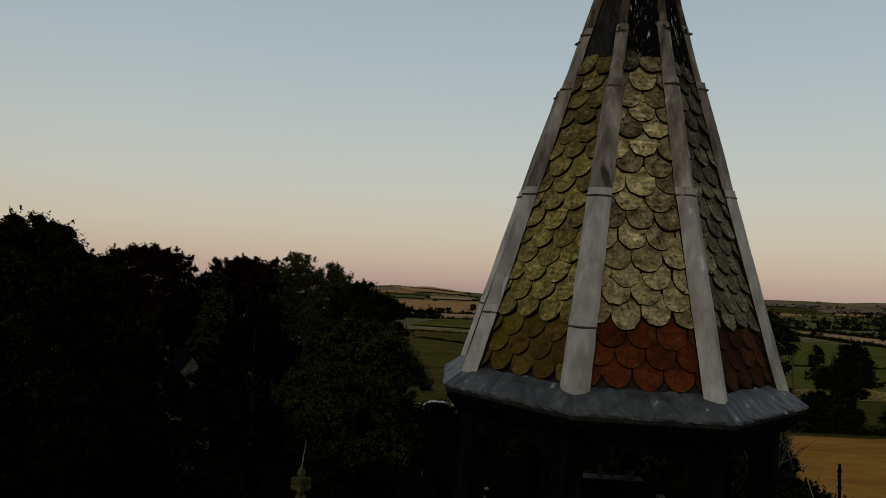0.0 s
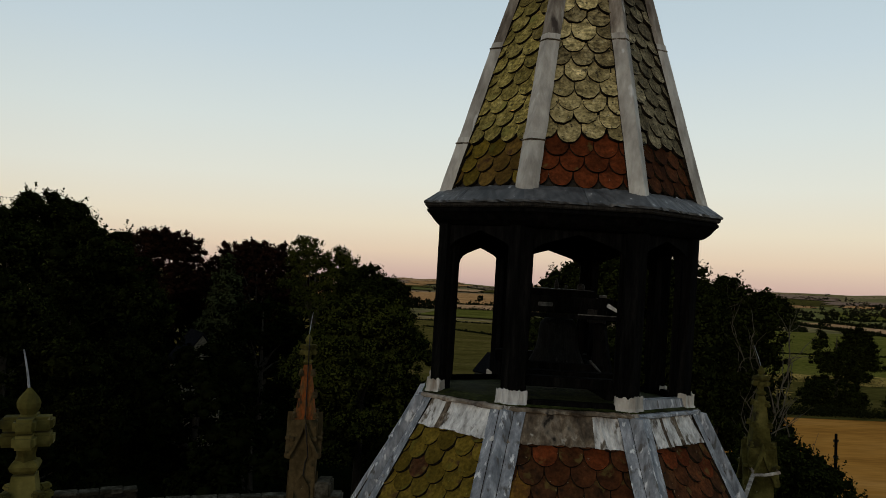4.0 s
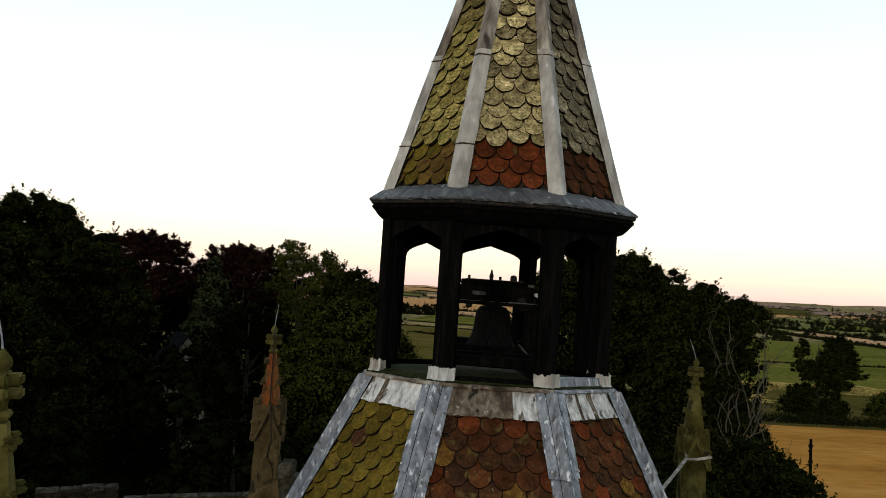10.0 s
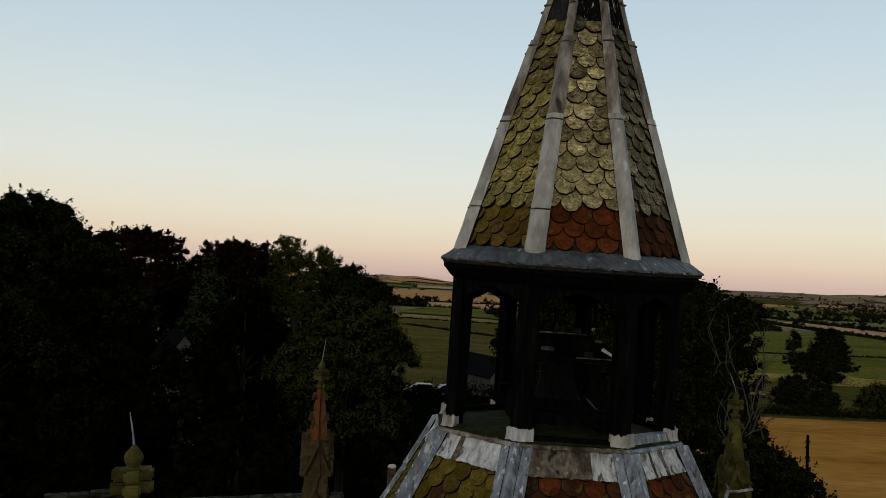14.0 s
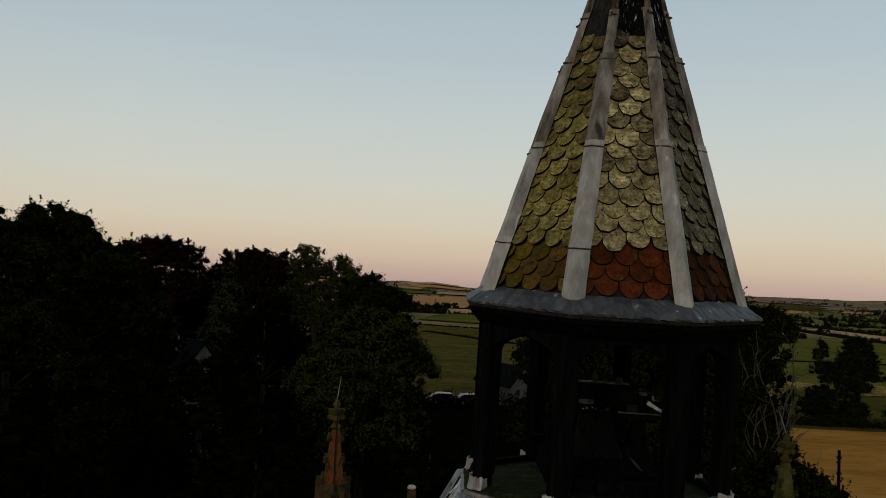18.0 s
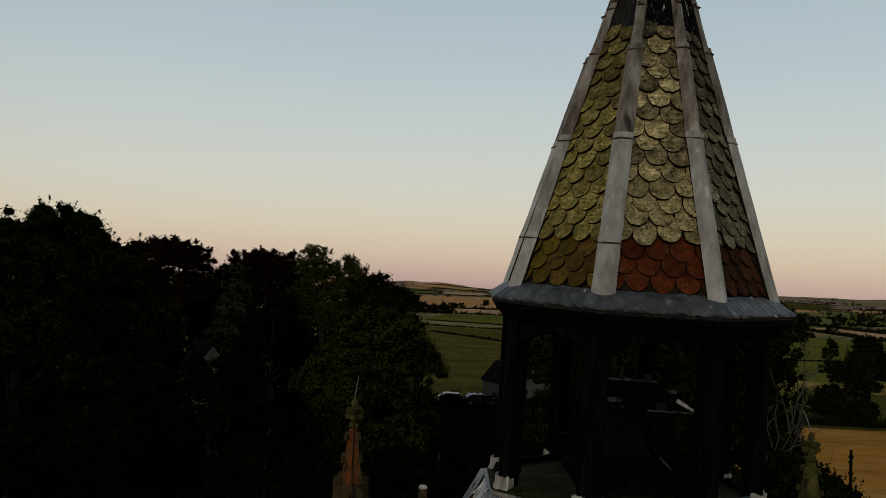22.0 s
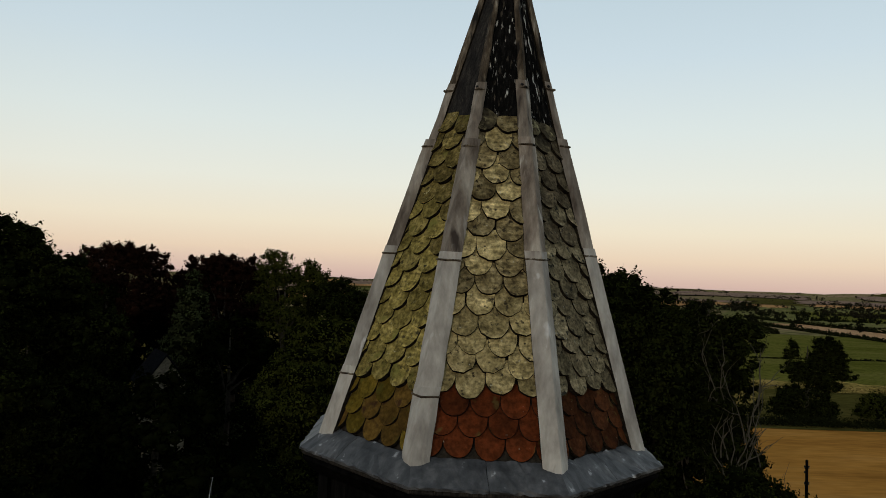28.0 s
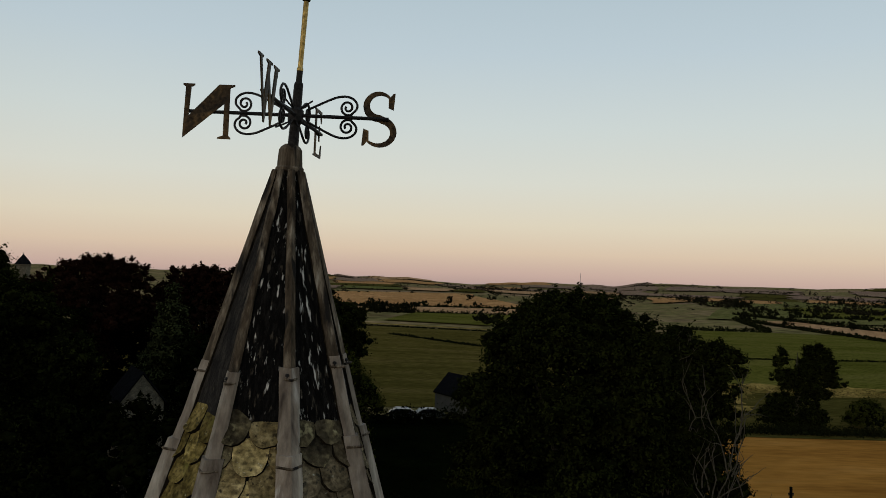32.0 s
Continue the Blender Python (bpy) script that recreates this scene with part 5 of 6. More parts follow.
# -- lantern --
lantern = thing("bell_lantern", "open eight-sided timber bell lantern with arched openings", "bell turret", LEANING)
FACE_W = 0.992
for i in range(8):
    c = corner(i, FACE_W, 0)
    t0 = (corner(i - 1, 1, 0) - corner(i, 1, 0)).normalized()
    t1 = (corner(i + 1, 1, 0) - corner(i, 1, 0)).normalized()
    n0, n1 = face_normal(i - 1), face_normal(i)
    sec = [c, c + t0 * 0.016 + n1 * 0, c + t0 * 0.095, c + t0 * 0.085 - n0 * 0.13, c - (n0 + n1).normalized() * 0.16, c + t1 * 0.085 - n1 * 0.13, c + t1 * 0.095]
    bm = bmesh.new()
    lo = [bm.verts.new((p.x, p.y, 16.95 - view_drop(p.y, 16.95))) for p in sec]
    hi = [bm.verts.new((p.x, p.y, 18.19)) for p in sec]
    bm.faces.new(lo)
    bm.faces.new(hi)
    for j in range(len(sec)):
        q = (j + 1) % len(sec)
        bm.faces.new((lo[j], lo[q], hi[q], hi[j]))
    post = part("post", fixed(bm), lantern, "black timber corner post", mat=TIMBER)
    # lead boot at the foot of the post
    sec2 = [c + t0 * 0.11 - n0 * 0.04, c + t0 * 0.115 + n0 * 0.018, c + t0 * 0.07 + n0 * 0.014, c + t0 * 0.03 + n0 * 0.024, c + (n0 + n1) * 0.014, c + t1 * 0.03 + n1 * 0.024, c + t1 * 0.07 + n1 * 0.014, c + t1 * 0.115 + n1 * 0.018, c + t1 * 0.11 - n1 * 0.04]
    line = [p.lerp(q, f / 4) for p, q in zip(sec2, sec2[1:]) for f in range(4)] + [sec2[-1]]
    bm = bmesh.new()
    rings = []
    for j, p in enumerate(line):
        away = (p.normalized() * 1.0)
        ruck = noise.noise((i * 3.1, j * 0.3, 2)) + 0.5 * noise.noise((i * 3.1, j * 0.8, 9))
        torn = 0.026 * noise.noise((i * 2.3, j * 0.31, 4)) + 0.012 * noise.noise((i * 2.3, j * 0.9, 7))
        tops = ((16.875, 0.075), (16.915, 0.05), (16.95, 0.022), (16.975, 0.008), (17.02, 0.004), (17.052 + torn, 0.003 + 0.008 * max(ruck, 0)), (17.05 + torn, -0.004), (16.98, -0.008))
        ring = []
        for z, g in tops:
            r = g + 0.010 * ruck * (z < 17.045)
            ring.append(bm.verts.new((p.x + away.x * r, p.y + away.y * r, z - view_drop(p.y, 17.0))))
        rings.append(ring)
    for a, b in zip(rings, rings[1:]):
        for j in range(len(a) - 1):
            bm.faces.new((a[j], a[j + 1], b[j + 1], b[j]))
    part("lead_boot", fixed(bm), post, "pale lead boot round the post foot", mat=LEAD_WHITE if i == 0 else LEAD_HIP)
    # arched head between the posts
    a, b = corner(i, FACE_W, 0), corner(i + 1, FACE_W, 0)
    span = (b - a).length / 2 - 0.085
    mid = (a + b) / 2 - n1 * 0.03
    low = 0.10 if i in (3, 4, 5) else 0.0
    arch = [(span * u, 17.985 - low + 0.152 * v) for u, v in ((1, -0.5), (0.99, -0.02), (0.95, 0.22), (0.86, 0.42), (0.72, 0.57), (0.5, 0.73), (0.25, 0.90), (0, 1.06), (-0.25, 0.90), (-0.5, 0.73), (-0.72, 0.57), (-0.86, 0.42), (-0.95, 0.22), (-0.99, -0.02), (-1, -0.5))]
    outline = [(span + 0.03, 17.88 - low), (span + 0.03, 18.19), (-span - 0.03, 18.19), (-span - 0.03, 17.88 - low)]
    head = part("arched_head", prism(outline + list(reversed(arch)), 0.12, lambda u, v, w, mid=mid, t=t1, nn=n1: (mid + t * u - nn * w + Vector((0, 0, v)))), lantern, "black timber arched head", mat=TIMBER)
    # jamb strips that give the opening its second order
    for sgn in (1, -1):
        jx = sgn * (span - 0.010)
        part("jamb", prism([(jx - 0.016, 17.02), (jx + 0.016, 17.02), (jx + 0.016, 18.03 - low), (jx - 0.016, 18.03 - low)], 0.05, lambda u, v, w, mid=mid, t=t1, nn=n1: (mid + t * u - nn * (w + 0.045) + Vector((0, 0, v)))), lantern, mat=TIMBER)
# lead floor, sloping a little outwards
for i in range(8):
    part("lead_floor", loft(i, [(0.02, 17.0), (0.93, 16.98), (1.045, 16.953), (1.05, 16.952), (0.95, 16.91), (0.02, 16.91)], steps=4, wobble=0.006, seed=i + 20), lantern, "mossy lead floor sheet", mat=LEAD_MOSS)
for i in range(8):
    if i != 7:
        up = 0.035 if i == 0 else 0.07
        part("sill", loft(i, [(0.93, 16.96), (0.93, 16.96 + up), (1.0, 16.955 + up), (1.005, 16.955)], 0.1, 0.9), lantern, "grey lead upstand" if i == 1 else "", mat=LEAD if i == 1 else TIMBER)
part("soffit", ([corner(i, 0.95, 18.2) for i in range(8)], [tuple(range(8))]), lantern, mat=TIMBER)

# -- bell and frame --
frame_thing = thing("timber_framework", "dark timber framework of beams carrying the bell", "framework", LEANING)
part("beam", box(-0.46, 0.46, -0.60, -0.50, 17.04, 17.14, 0.006), frame_thing, mat=TIMBER)
part("beam", box(-0.46, 0.46, 0.50, 0.60, 17.04, 17.14, 0.006), frame_thing, mat=TIMBER)
for sx in (-0.34, 0.36):
    part("upright", box(sx - 0.045, sx + 0.045, -0.045, 0.045, 17.03, 17.64, 0.006), frame_thing, mat=TIMBER)
    part("sole_beam", box(sx - 0.05, sx + 0.05, -0.62, 0.62, 16.86, 17.11, 0.006), frame_thing, mat=TIMBER)
    part("brace", tube([(sx, -0.45, 17.10), (sx, -0.04, 17.5)], 0.03, 4), frame_thing, mat=TIMBER)
    part("brace", tube([(sx, 0.45, 17.10), (sx, 0.04, 17.5)], 0.03, 4), frame_thing, mat=TIMBER)
part("beam", box(-0.34, 0.34, -0.84, -0.76, 17.06, 17.135, 0.006), frame_thing, mat=TIMBER)
part("cross_beam", box(-0.42, 0.44, -0.07, 0.05, 17.535, 17.668, 0.006), frame_thing, mat=TIMBER)
part("rail", box(-0.36, 0.37, -0.30, -0.22, 17.08, 17.16, 0.006), frame_thing, mat=TIMBER)
part("board", box(0.22, 0.37, -0.17, -0.15, 17.48, 17.585, 0.004), frame_thing, "grey weathered board", mat=GREY_WOOD)
part("panel", box(0.285, 0.37, -0.14, -0.11, 17.14, 17.47, 0.004), frame_thing, mat=TIMBER)
part("post", box(0.19, 0.225, -0.02, 0.02, 17.1, 17.6, 0.003), frame_thing, mat=TIMBER)

part("rail", box(-0.36, 0.47, -0.33, -0.27, 17.515, 17.545, 0.005), frame_thing, mat=TIMBER)
# thin pale strip paints the light caught on the rail's top edge
part("edge_strip", box(0.12, 0.46, -0.334, -0.31, 17.546, 17.553), frame_thing, "pale strip painting the light caught along a rail", mat=GREY_EDGE)
part("board", prism([(0.33, 17.625), (0.36, 17.645), (0.475, 17.575), (0.475, 17.555)], 0.05, lambda u, v, w: Vector((u, -0.30 + w, v))), frame_thing, "lime-splashed sloping board", mat=LEAD_WHITE)
part("board", box(0.285, 0.335, -0.32, -0.27, 17.69, 17.71, 0.003), frame_thing, "lime-splashed block", mat=GREY_EDGE)
part("upright", box(0.28, 0.34, -0.31, -0.25, 17.53, 17.69, 0.004), frame_thing, mat=TIMBER)
part("brace", tube([(0.23, -0.34, 17.20), (0.37, -0.34, 17.06)], 0.022, 4, flat=0.4), frame_thing, "pale limed brace", mat=GREY_EDGE)
part("board", box(-0.19, -0.08, -0.335, -0.29, 17.60, 17.63, 0.003), frame_thing, "grey weathered board", mat=GREY_EDGE)

bell = thing("bell", "dark bronze bell hung from a timber headstock", "bell", LEANING)
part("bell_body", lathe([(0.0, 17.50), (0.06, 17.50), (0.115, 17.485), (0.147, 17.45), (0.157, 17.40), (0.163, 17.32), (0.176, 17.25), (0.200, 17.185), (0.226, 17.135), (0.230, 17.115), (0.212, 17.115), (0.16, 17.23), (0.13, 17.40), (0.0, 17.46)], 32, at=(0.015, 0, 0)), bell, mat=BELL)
for a in (-1, 1):
    part("canon", tube([(-0.01 + a * 0.025, 0, 17.50), (-0.01 + a * 0.06, 0, 17.53), (-0.01 + a * 0.06, 0, 17.56), (-0.01 + a * 0.03, 0, 17.585)], 0.016, 6), bell, mat=BELL)
part("clapper", lathe([(0.008, 17.44), (0.008, 17.18), (0.03, 17.15), (0.034, 17.12), (0.02, 17.09), (0.006, 17.08)], 10, at=(-0.01, 0, 0)), bell, mat=IRON)
headstock = part("headstock", box(-0.29, 0.30, -0.05, 0.05, 17.668, 17.722, 0.005), bell, "dark timber headstock", mat=TIMBER)
part("strap", box(-0.25, 0.26, -0.055, 0.055, 17.722, 17.728), headstock, mat=IRON)
part("bolt", lathe([(0.010, 17.70), (0.018, 17.74), (0.02, 17.765), (0.012, 17.785), (0.004, 17.82)], 10, at=(-0.02, 0, 0)), headstock, mat=IRON)
part("bolt", lathe([(0.03, 17.70), (0.03, 17.76), (0.024, 17.775), (0.008, 17.78)], 10, at=(0.18, 0, 0)), headstock, mat=IRON)
part("bolt", lathe([(0.012, 17.70), (0.012, 17.755), (0.004, 17.76)], 8, at=(0.06, 0, 0)), headstock, mat=IRON)
part("bolt", lathe([(0.012, 17.70), (0.012, 17.755), (0.004, 17.76)], 8, at=(-0.22, 0, 0)), headstock, mat=IRON)

# -- lower roof --
roof = thing("tower_roof", "steep eight-sided tower roof of red and lichened fish-scale clay tiles", "roof", LEANING)
ROOF_LOW = 14.75
core_v = [corner(i, roof_w(ROOF_LOW) - 0.008, ROOF_LOW) for i in range(8)] + [corner(i, roof_w(16.91) - 0.008, 16.91) for i in range(8)]
part("boarding", (core_v, core_f), roof, mat=UNDERLAY)
for i in range(8):
    ends = {0: (0.02, 0.66, 0.98), 7: (0.02, 0.03, 0.09, 0.15, 0.33, 0.39, 0.98), 1: (0.02, 0.04, 0.15, 0.18, 0.33, 0.37, 0.52, 0.58, 0.98)}.get(i, (0.02, 0.03, 0.98))
    cuts = [(a, b, LEAD_WHITE if n % 2 else LEAD_STAIN) for n, (a, b) in enumerate(zip(ends, ends[1:]))]
    for s0, s1, lead in cuts:
        part("lead_apron", loft(i, [(1.03, 16.928), (1.05, 16.922), (1.06, 16.905), (roof_w(16.84) + 0.034, 16.84), (roof_w(16.72) + 0.044, 16.725), (roof_w(16.72) + 0.02, 16.72), (0.99, 16.89)], s0, s1, 22 if s1 - s0 > 0.3 else 6, 0.02, seed=i + 40 + int(50 * s0)), roof, "lead apron stained white" if lead is LEAD_WHITE else "lead apron stained brown", mat=lead)
    part("lead_ledge", loft(i, [(0.99, 16.925), (0.99, 16.95), (1.06, 16.944), (1.074, 16.936), (1.076, 16.922), (1.066, 16.914), (1.045, 16.916)], 0.03, 0.97, 18, 0.012, seed=i + 60), roof, "stained lead roll along the ledge", mat={0: LEAD_STAIN, 7: LEAD_UMBER}.get(i, LEAD))
    for k, (za, zb) in enumerate(((16.32, 16.925), (15.55, 16.36), (ROOF_LOW, 15.6))):
        shift = 0.05 * math.sin(i * 2.4 + k)
        hip = part("lead_hip", lead_hip(i, roof_w, za + shift * (k < 2), zb + shift * (k > 0), 0.115 + 0.004 * (2 - k), 0.108 + 0.004 * (2 - k), 0.036, roll=0.036, lift=(0.016, 0.004, 0.0)[k]), roof, "grey lead hip sheet with a round roll", mat=LEAD)
        hip.data.materials.append(TILE_EDGE)
        if k < 2:
            c = corner(i, roof_w(za + shift), za + shift)
            t0, t1 = (corner(i - 1, 1, 0) - corner(i, 1, 0)).normalized(), (corner(i + 1, 1, 0) - corner(i, 1, 0)).normalized()
            for tt, nn in ((t0, face_normal(i - 1)), (t1, face_normal(i))):
                part("nail", lathe([(0.004, -0.02), (0.008, 0.0), (0.010, 0.003), (0.008, 0.008), (0.003, 0.010)], 8), hip, "pale nail head", mat=LEAD_WHITE, at=Matrix.Translation(c + tt * 0.10 + nn * 0.046 + Vector((0, 0, 0.05))) @ nn.to_track_quat("Z", "Y").to_matrix().to_4x4())

# -- weathervane --
vane = thing("weathervane", "black iron weathervane with scrolls and worn gilt letters", "weathervane", LEANING @ pose(0.064, 0.0, 21.985, 0, 0, -3.2))
part("spindle", lathe([(0.03, -0.20), (0.026, -0.05), (0.04, -0.03), (0.04, 0.025), (0.026, 0.04), (0.024, 0.16), (0.016, 0.175), (0.016, 0.23)], 12), vane, mat=IRON, at=Matrix.Rotation(radians(2.4), 4, "Y"))
rod = part("gilt_rod", lathe([(0.017, 0.23), (0.017, 0.24), (0.013, 0.25), (0.014, 0.585), (0.012, 0.59)], 12), vane, "gilt rod worn to brown", mat=GILT, at=Matrix.Rotation(radians(2.4), 4, "Y"))
part("ball", lathe([(0.008, 0.585), (0.020, 0.592), (0.025, 0.607), (0.020, 0.622), (0.008, 0.63), (0.006, 0.72)], 12), rod, mat=IRON)


def letter_outline(c):
    if c == "N":  # as seen from behind
        return [[(-0.134, 0.14), (-0.073, 0.14), (-0.073, 0.132), (-0.092, 0.122), (-0.100, -0.025), (0.055, 0.14), (0.136, 0.14), (0.136, 0.132), (0.112, 0.122), (0.112, -0.122), (0.124, -0.132), (0.124, -0.14), (0.055, -0.14), (0.055, -0.132), (0.084, -0.122), (0.084, 0.042), (-0.128, -0.14), (-0.120, 0.122), (-0.134, 0.132)]]
    if c == "E":
        return [[(-0.1, -0.14), (0.1, -0.14), (0.105, -0.06), (0.095, -0.06), (0.07, -0.122), (-0.04, -0.122), (-0.04, -0.012), (0.03, -0.012), (0.04, -0.045), (0.05, -0.045), (0.05, 0.05), (0.04, 0.05), (0.03, 0.012), (-0.04, 0.012), (-0.04, 0.122), (0.06, 0.122), (0.085, 0.07), (0.095, 0.07), (0.095, 0.14), (-0.1, 0.14), (-0.1, 0.132), (-0.075, 0.127), (-0.075, -0.127), (-0.1, -0.132)]]
    return [[(-0.17, 0.14), (-0.08, 0.14), (-0.08, 0.13), (-0.10, 0.125), (-0.055, -0.05), (-0.01, 0.08), (-0.025, 0.13), (-0.05, 0.13), (-0.05, 0.14), (0.04, 0.14), (0.04, 0.13), (0.015, 0.125), (0.065, -0.05), (0.115, 0.125), (0.095, 0.13), (0.095, 0.14), (0.17, 0.14), (0.17, 0.13), (0.14, 0.125), (0.055, -0.14), (0.045, -0.14), (0.0, 0.02), (-0.05, -0.14), (-0.06, -0.14), (-0.145, 0.125), (-0.17, 0.13)]]


def letter_s():
    """The S: a broad band swung along two bowls, with serifs."""
    bm = bmesh.new()
    pts = []
    for k in range(33):
        f = k / 32
        if f <= 0.5:
            ang = radians(35 + f * 2 * 235)
            p = (0.068 * math.cos(ang), 0.068 + 0.064 * math.sin(ang))
        else:
            ang = radians(90 - (f - 0.5) * 2 * 235)
            p = (0.076 * math.cos(ang), -0.068 + 0.066 * math.sin(ang))
        pts.append(p)
    left, right = [], []
    for k, (x, y) in enumerate(pts):
        x0, y0 = pts[max(k - 1, 0)]
        x1, y1 = pts[min(k + 1, 32)]
        d = math.hypot(x1 - x0, y1 - y0) or 1
        nx, ny = -(y1 - y0) / d, (x1 - x0) / d
        w = 0.006 + 0.013 * math.sin(math.pi * k / 32)
        left.append((x + nx * w, y + ny * w))
        right.append((x - nx * w, y - ny * w))
    for k in range(32):
        quad = [left[k], left[k + 1], right[k + 1], right[k]]
        prism(quad, 0.006, lambda u, v, w: Vector((u, w - 0.003, v)), bm)
    prism([(0.046, 0.058), (0.073, 0.048), (0.078, 0.134), (0.068, 0.134), (0.045, 0.105)], 0.006, lambda u, v, w: Vector((u, w - 0.0034, v)), bm)
    prism([(-0.052, -0.06), (-0.08, -0.05), (-0.086, -0.138), (-0.076, -0.138), (-0.05, -0.105)], 0.006, lambda u, v, w: Vector((u, w - 0.0034, v)), bm)
    return bm


def scroll(side):
    """One C-scroll above or below an arm, ending in a spiral."""
    pts = [(0.06, side * 0.03), (0.14, side * 0.07), (0.215, side * 0.105), (0.275, side * 0.108), (0.315, side * 0.08), (0.318, side * 0.045), (0.29, side * 0.02)]
    cx, cy = 0.268, side * 0.05
    for k in range(14):
        a = radians(-60 * 1.0 - 40 * k)
        r = 0.042 * (1 - k / 17)
        pts.append((cx + r * math.cos(a), cy + side * r * math.sin(a)))
    for _ in range(2):  # rounded off
        pts = [pts[0]] + [q for a, b in zip(pts, pts[1:]) for q in ((a[0] * 0.75 + b[0] * 0.25, a[1] * 0.75 + b[1] * 0.25), (a[0] * 0.25 + b[0] * 0.75, a[1] * 0.25 + b[1] * 0.75))] + [pts[-1]]
    return tube([(x, 0, z) for x, z in pts], 0.0065, 5)


for c, angle, reach in (("S", 0, 0.43), ("E", 90, 0.60), ("N", 180, 0.455), ("W", 270, 0.57)):
    m = Matrix.Rotation(radians(angle), 4, "Z")
    arm = part("arm", tube([(0.0, 0, 0), (reach + 0.05 if c != "N" else reach + 0.12, 0, 0)], 0.010, 6), vane, mat=IRON, at=m)
    for side in (1, -1):
        part("scroll", scroll(side), arm, mat=IRON)
    if c == "S":
        data = letter_s()
    else:
        data = bmesh.new()
        flip = -1 if c == "N" else 1
        for outline in letter_outline(c):
            prism([(flip * u, v) for u, v in outline], 0.006, lambda u, v, w: Vector((u, w - 0.003, v)), data)
    part("letter", data, arm, "worn gilt compass letter", mat=LETTER, at=Matrix.Translation((reach, 0.012, 0)))
for k in range(8):
    a = radians(22.5 + 45 * k)
    part("spoke", tube([(0.02 * math.cos(a), 0.02 * math.sin(a), 0.03 * (1 if k % 2 else -1)), (0.10 * math.cos(a), 0.10 * math.sin(a), 0.07 * (1 if k % 2 else -1))], 0.005, 5), vane, mat=IRON)


# ---- pinnacles and tower ----
def pinnacle(x, y, top, label, stem, turn=0.0, rod_lean=(0.0, 0.0), rod=0.26, scale=1.0, fat=1.0, body=None, crest=None, wired=False):
    """A square crocketed stone pinnacle with gablets and a four-armed finial; top: the height of the bud's tip."""
    body = body or SANDSTONE
    crest = crest or body
    root = thing("pinnacle", label, "pinnacle", pose(x, y, top, 0, 0, turn) @ Matrix.Diagonal((scale, scale, scale, 1)), "pinnacles at the tower corners")
    part("bud", lathe([(0.022 * fat, -0.125), (0.030 * fat, -0.105), (0.041 * fat, -0.082), (0.043 * fat, -0.062), (0.036 * fat, -0.042), (0.020 * fat, -0.020), (0.006, 0.0)], 8), root, mat=crest)
    for zc, w in ((-0.147, 0.100), (-0.213, 0.103)):
        for k in range(4):
            bm = box(0.02, w, -0.042, 0.042, zc - 0.029, zc + 0.029, 0.012)
            part("finial_leaf", bm, root, mat=crest, at=Matrix.Rotation(radians(90 * k), 4, "Z"))
    part("finial_stem", lathe([(0.045, -0.31), (0.036, -0.28), (0.042, -0.24), (0.04, -0.12), (0.03, -0.11)], 8), root, mat=crest)
    part("neck_ring", lathe([(0.052, -0.352), (0.070, -0.338), (0.078, -0.322), (0.066, -0.306), (0.045, -0.298)], 4), root, mat=crest, at=Matrix.Rotation(radians(45), 4, "Z"))
    bm = bmesh.new()
    lo = [bm.verts.new((sx * 0.122, sy * 0.122, -1.0)) for sx, sy in ((-1, -1), (1, -1), (1, 1), (-1, 1))]
    hi = [bm.verts.new((sx * 0.044, sy * 0.044, -0.36)) for sx, sy in ((-1, -1), (1, -1), (1, 1), (-1, 1))]
    bm.faces.new(lo)
    bm.faces.new(hi)
    for k in range(4):
        bm.faces.new((lo[k], lo[(k + 1) % 4], hi[(k + 1) % 4], hi[k]))
    part("spirelet", fixed(bm), root, "orange-lichened tapering stone" if stem is SANDSTONE_ORANGE else "", mat=stem)
    for sx, sy in ((-1, -1), (1, -1), (1, 1), (-1, 1)):
        for zc in (-0.45, -0.70, -0.93):
            r = 0.044 + 0.078 * (-0.36 - zc) / 0.64
            part("crocket", box(-0.030, 0.026, -0.021, 0.021, 0.004, 0.032, 0.009, box(-0.034, 0.034, -0.025, 0.025, -0.036, 0.0, 0.010)), root, mat=body, at=Matrix.Translation((sx * (r + 0.012), sy * (r + 0.012), zc)) @ Matrix.Rotation(math.atan2(sy, sx), 4, "Z"))
    shaft = box(-0.15, 0.15, -0.15, 0.15, -2.3, -0.98, 0.012)
    part("shaft", shaft, root, mat=body)
    for k in range(4):
        m = Matrix.Rotation(radians(90 * k), 4, "Z")
        gab = [(-0.20, -1.40), (-0.135, -1.27), (-0.075, -1.15), (-0.025, -1.01), (0.0, -0.91), (0.025, -1.01), (0.075, -1.15), (0.135, -1.27), (0.20, -1.40), (0.165, -1.40), (0.108, -1.30), (0.052, -1.19), (0.0, -1.06), (-0.052, -1.19), (-0.108, -1.30), (-0.165, -1.40)]
        g = part("gablet", prism(gab, 0.055, lambda u, v, w: Vector((u * 0.92, -0.15 - w, v))), root, mat=body, at=m)
        for sgn in (-1, 1):
            part("gablet_crocket", box(-0.024, 0.024, -0.03, 0.03, -0.02, 0.02, 0.008), g, mat=body, at=Matrix.Translation((sgn * 0.128, -0.185, -1.19)))
            part("corbel", box(-0.03, 0.03, -0.03, 0.03, -0.035, 0.03, 0.010), g, mat=body, at=Matrix.Translation((sgn * 0.16, -0.18, -1.38)))
        part("sunk_panel", prism([(-0.09, -2.1), (0.09, -2.1), (0.09, -1.75), (0.0, -1.6), (-0.09, -1.75)], 0.02, lambda u, v, w: Vector((u, -0.152 - w, v))), root, mat=body, at=m)
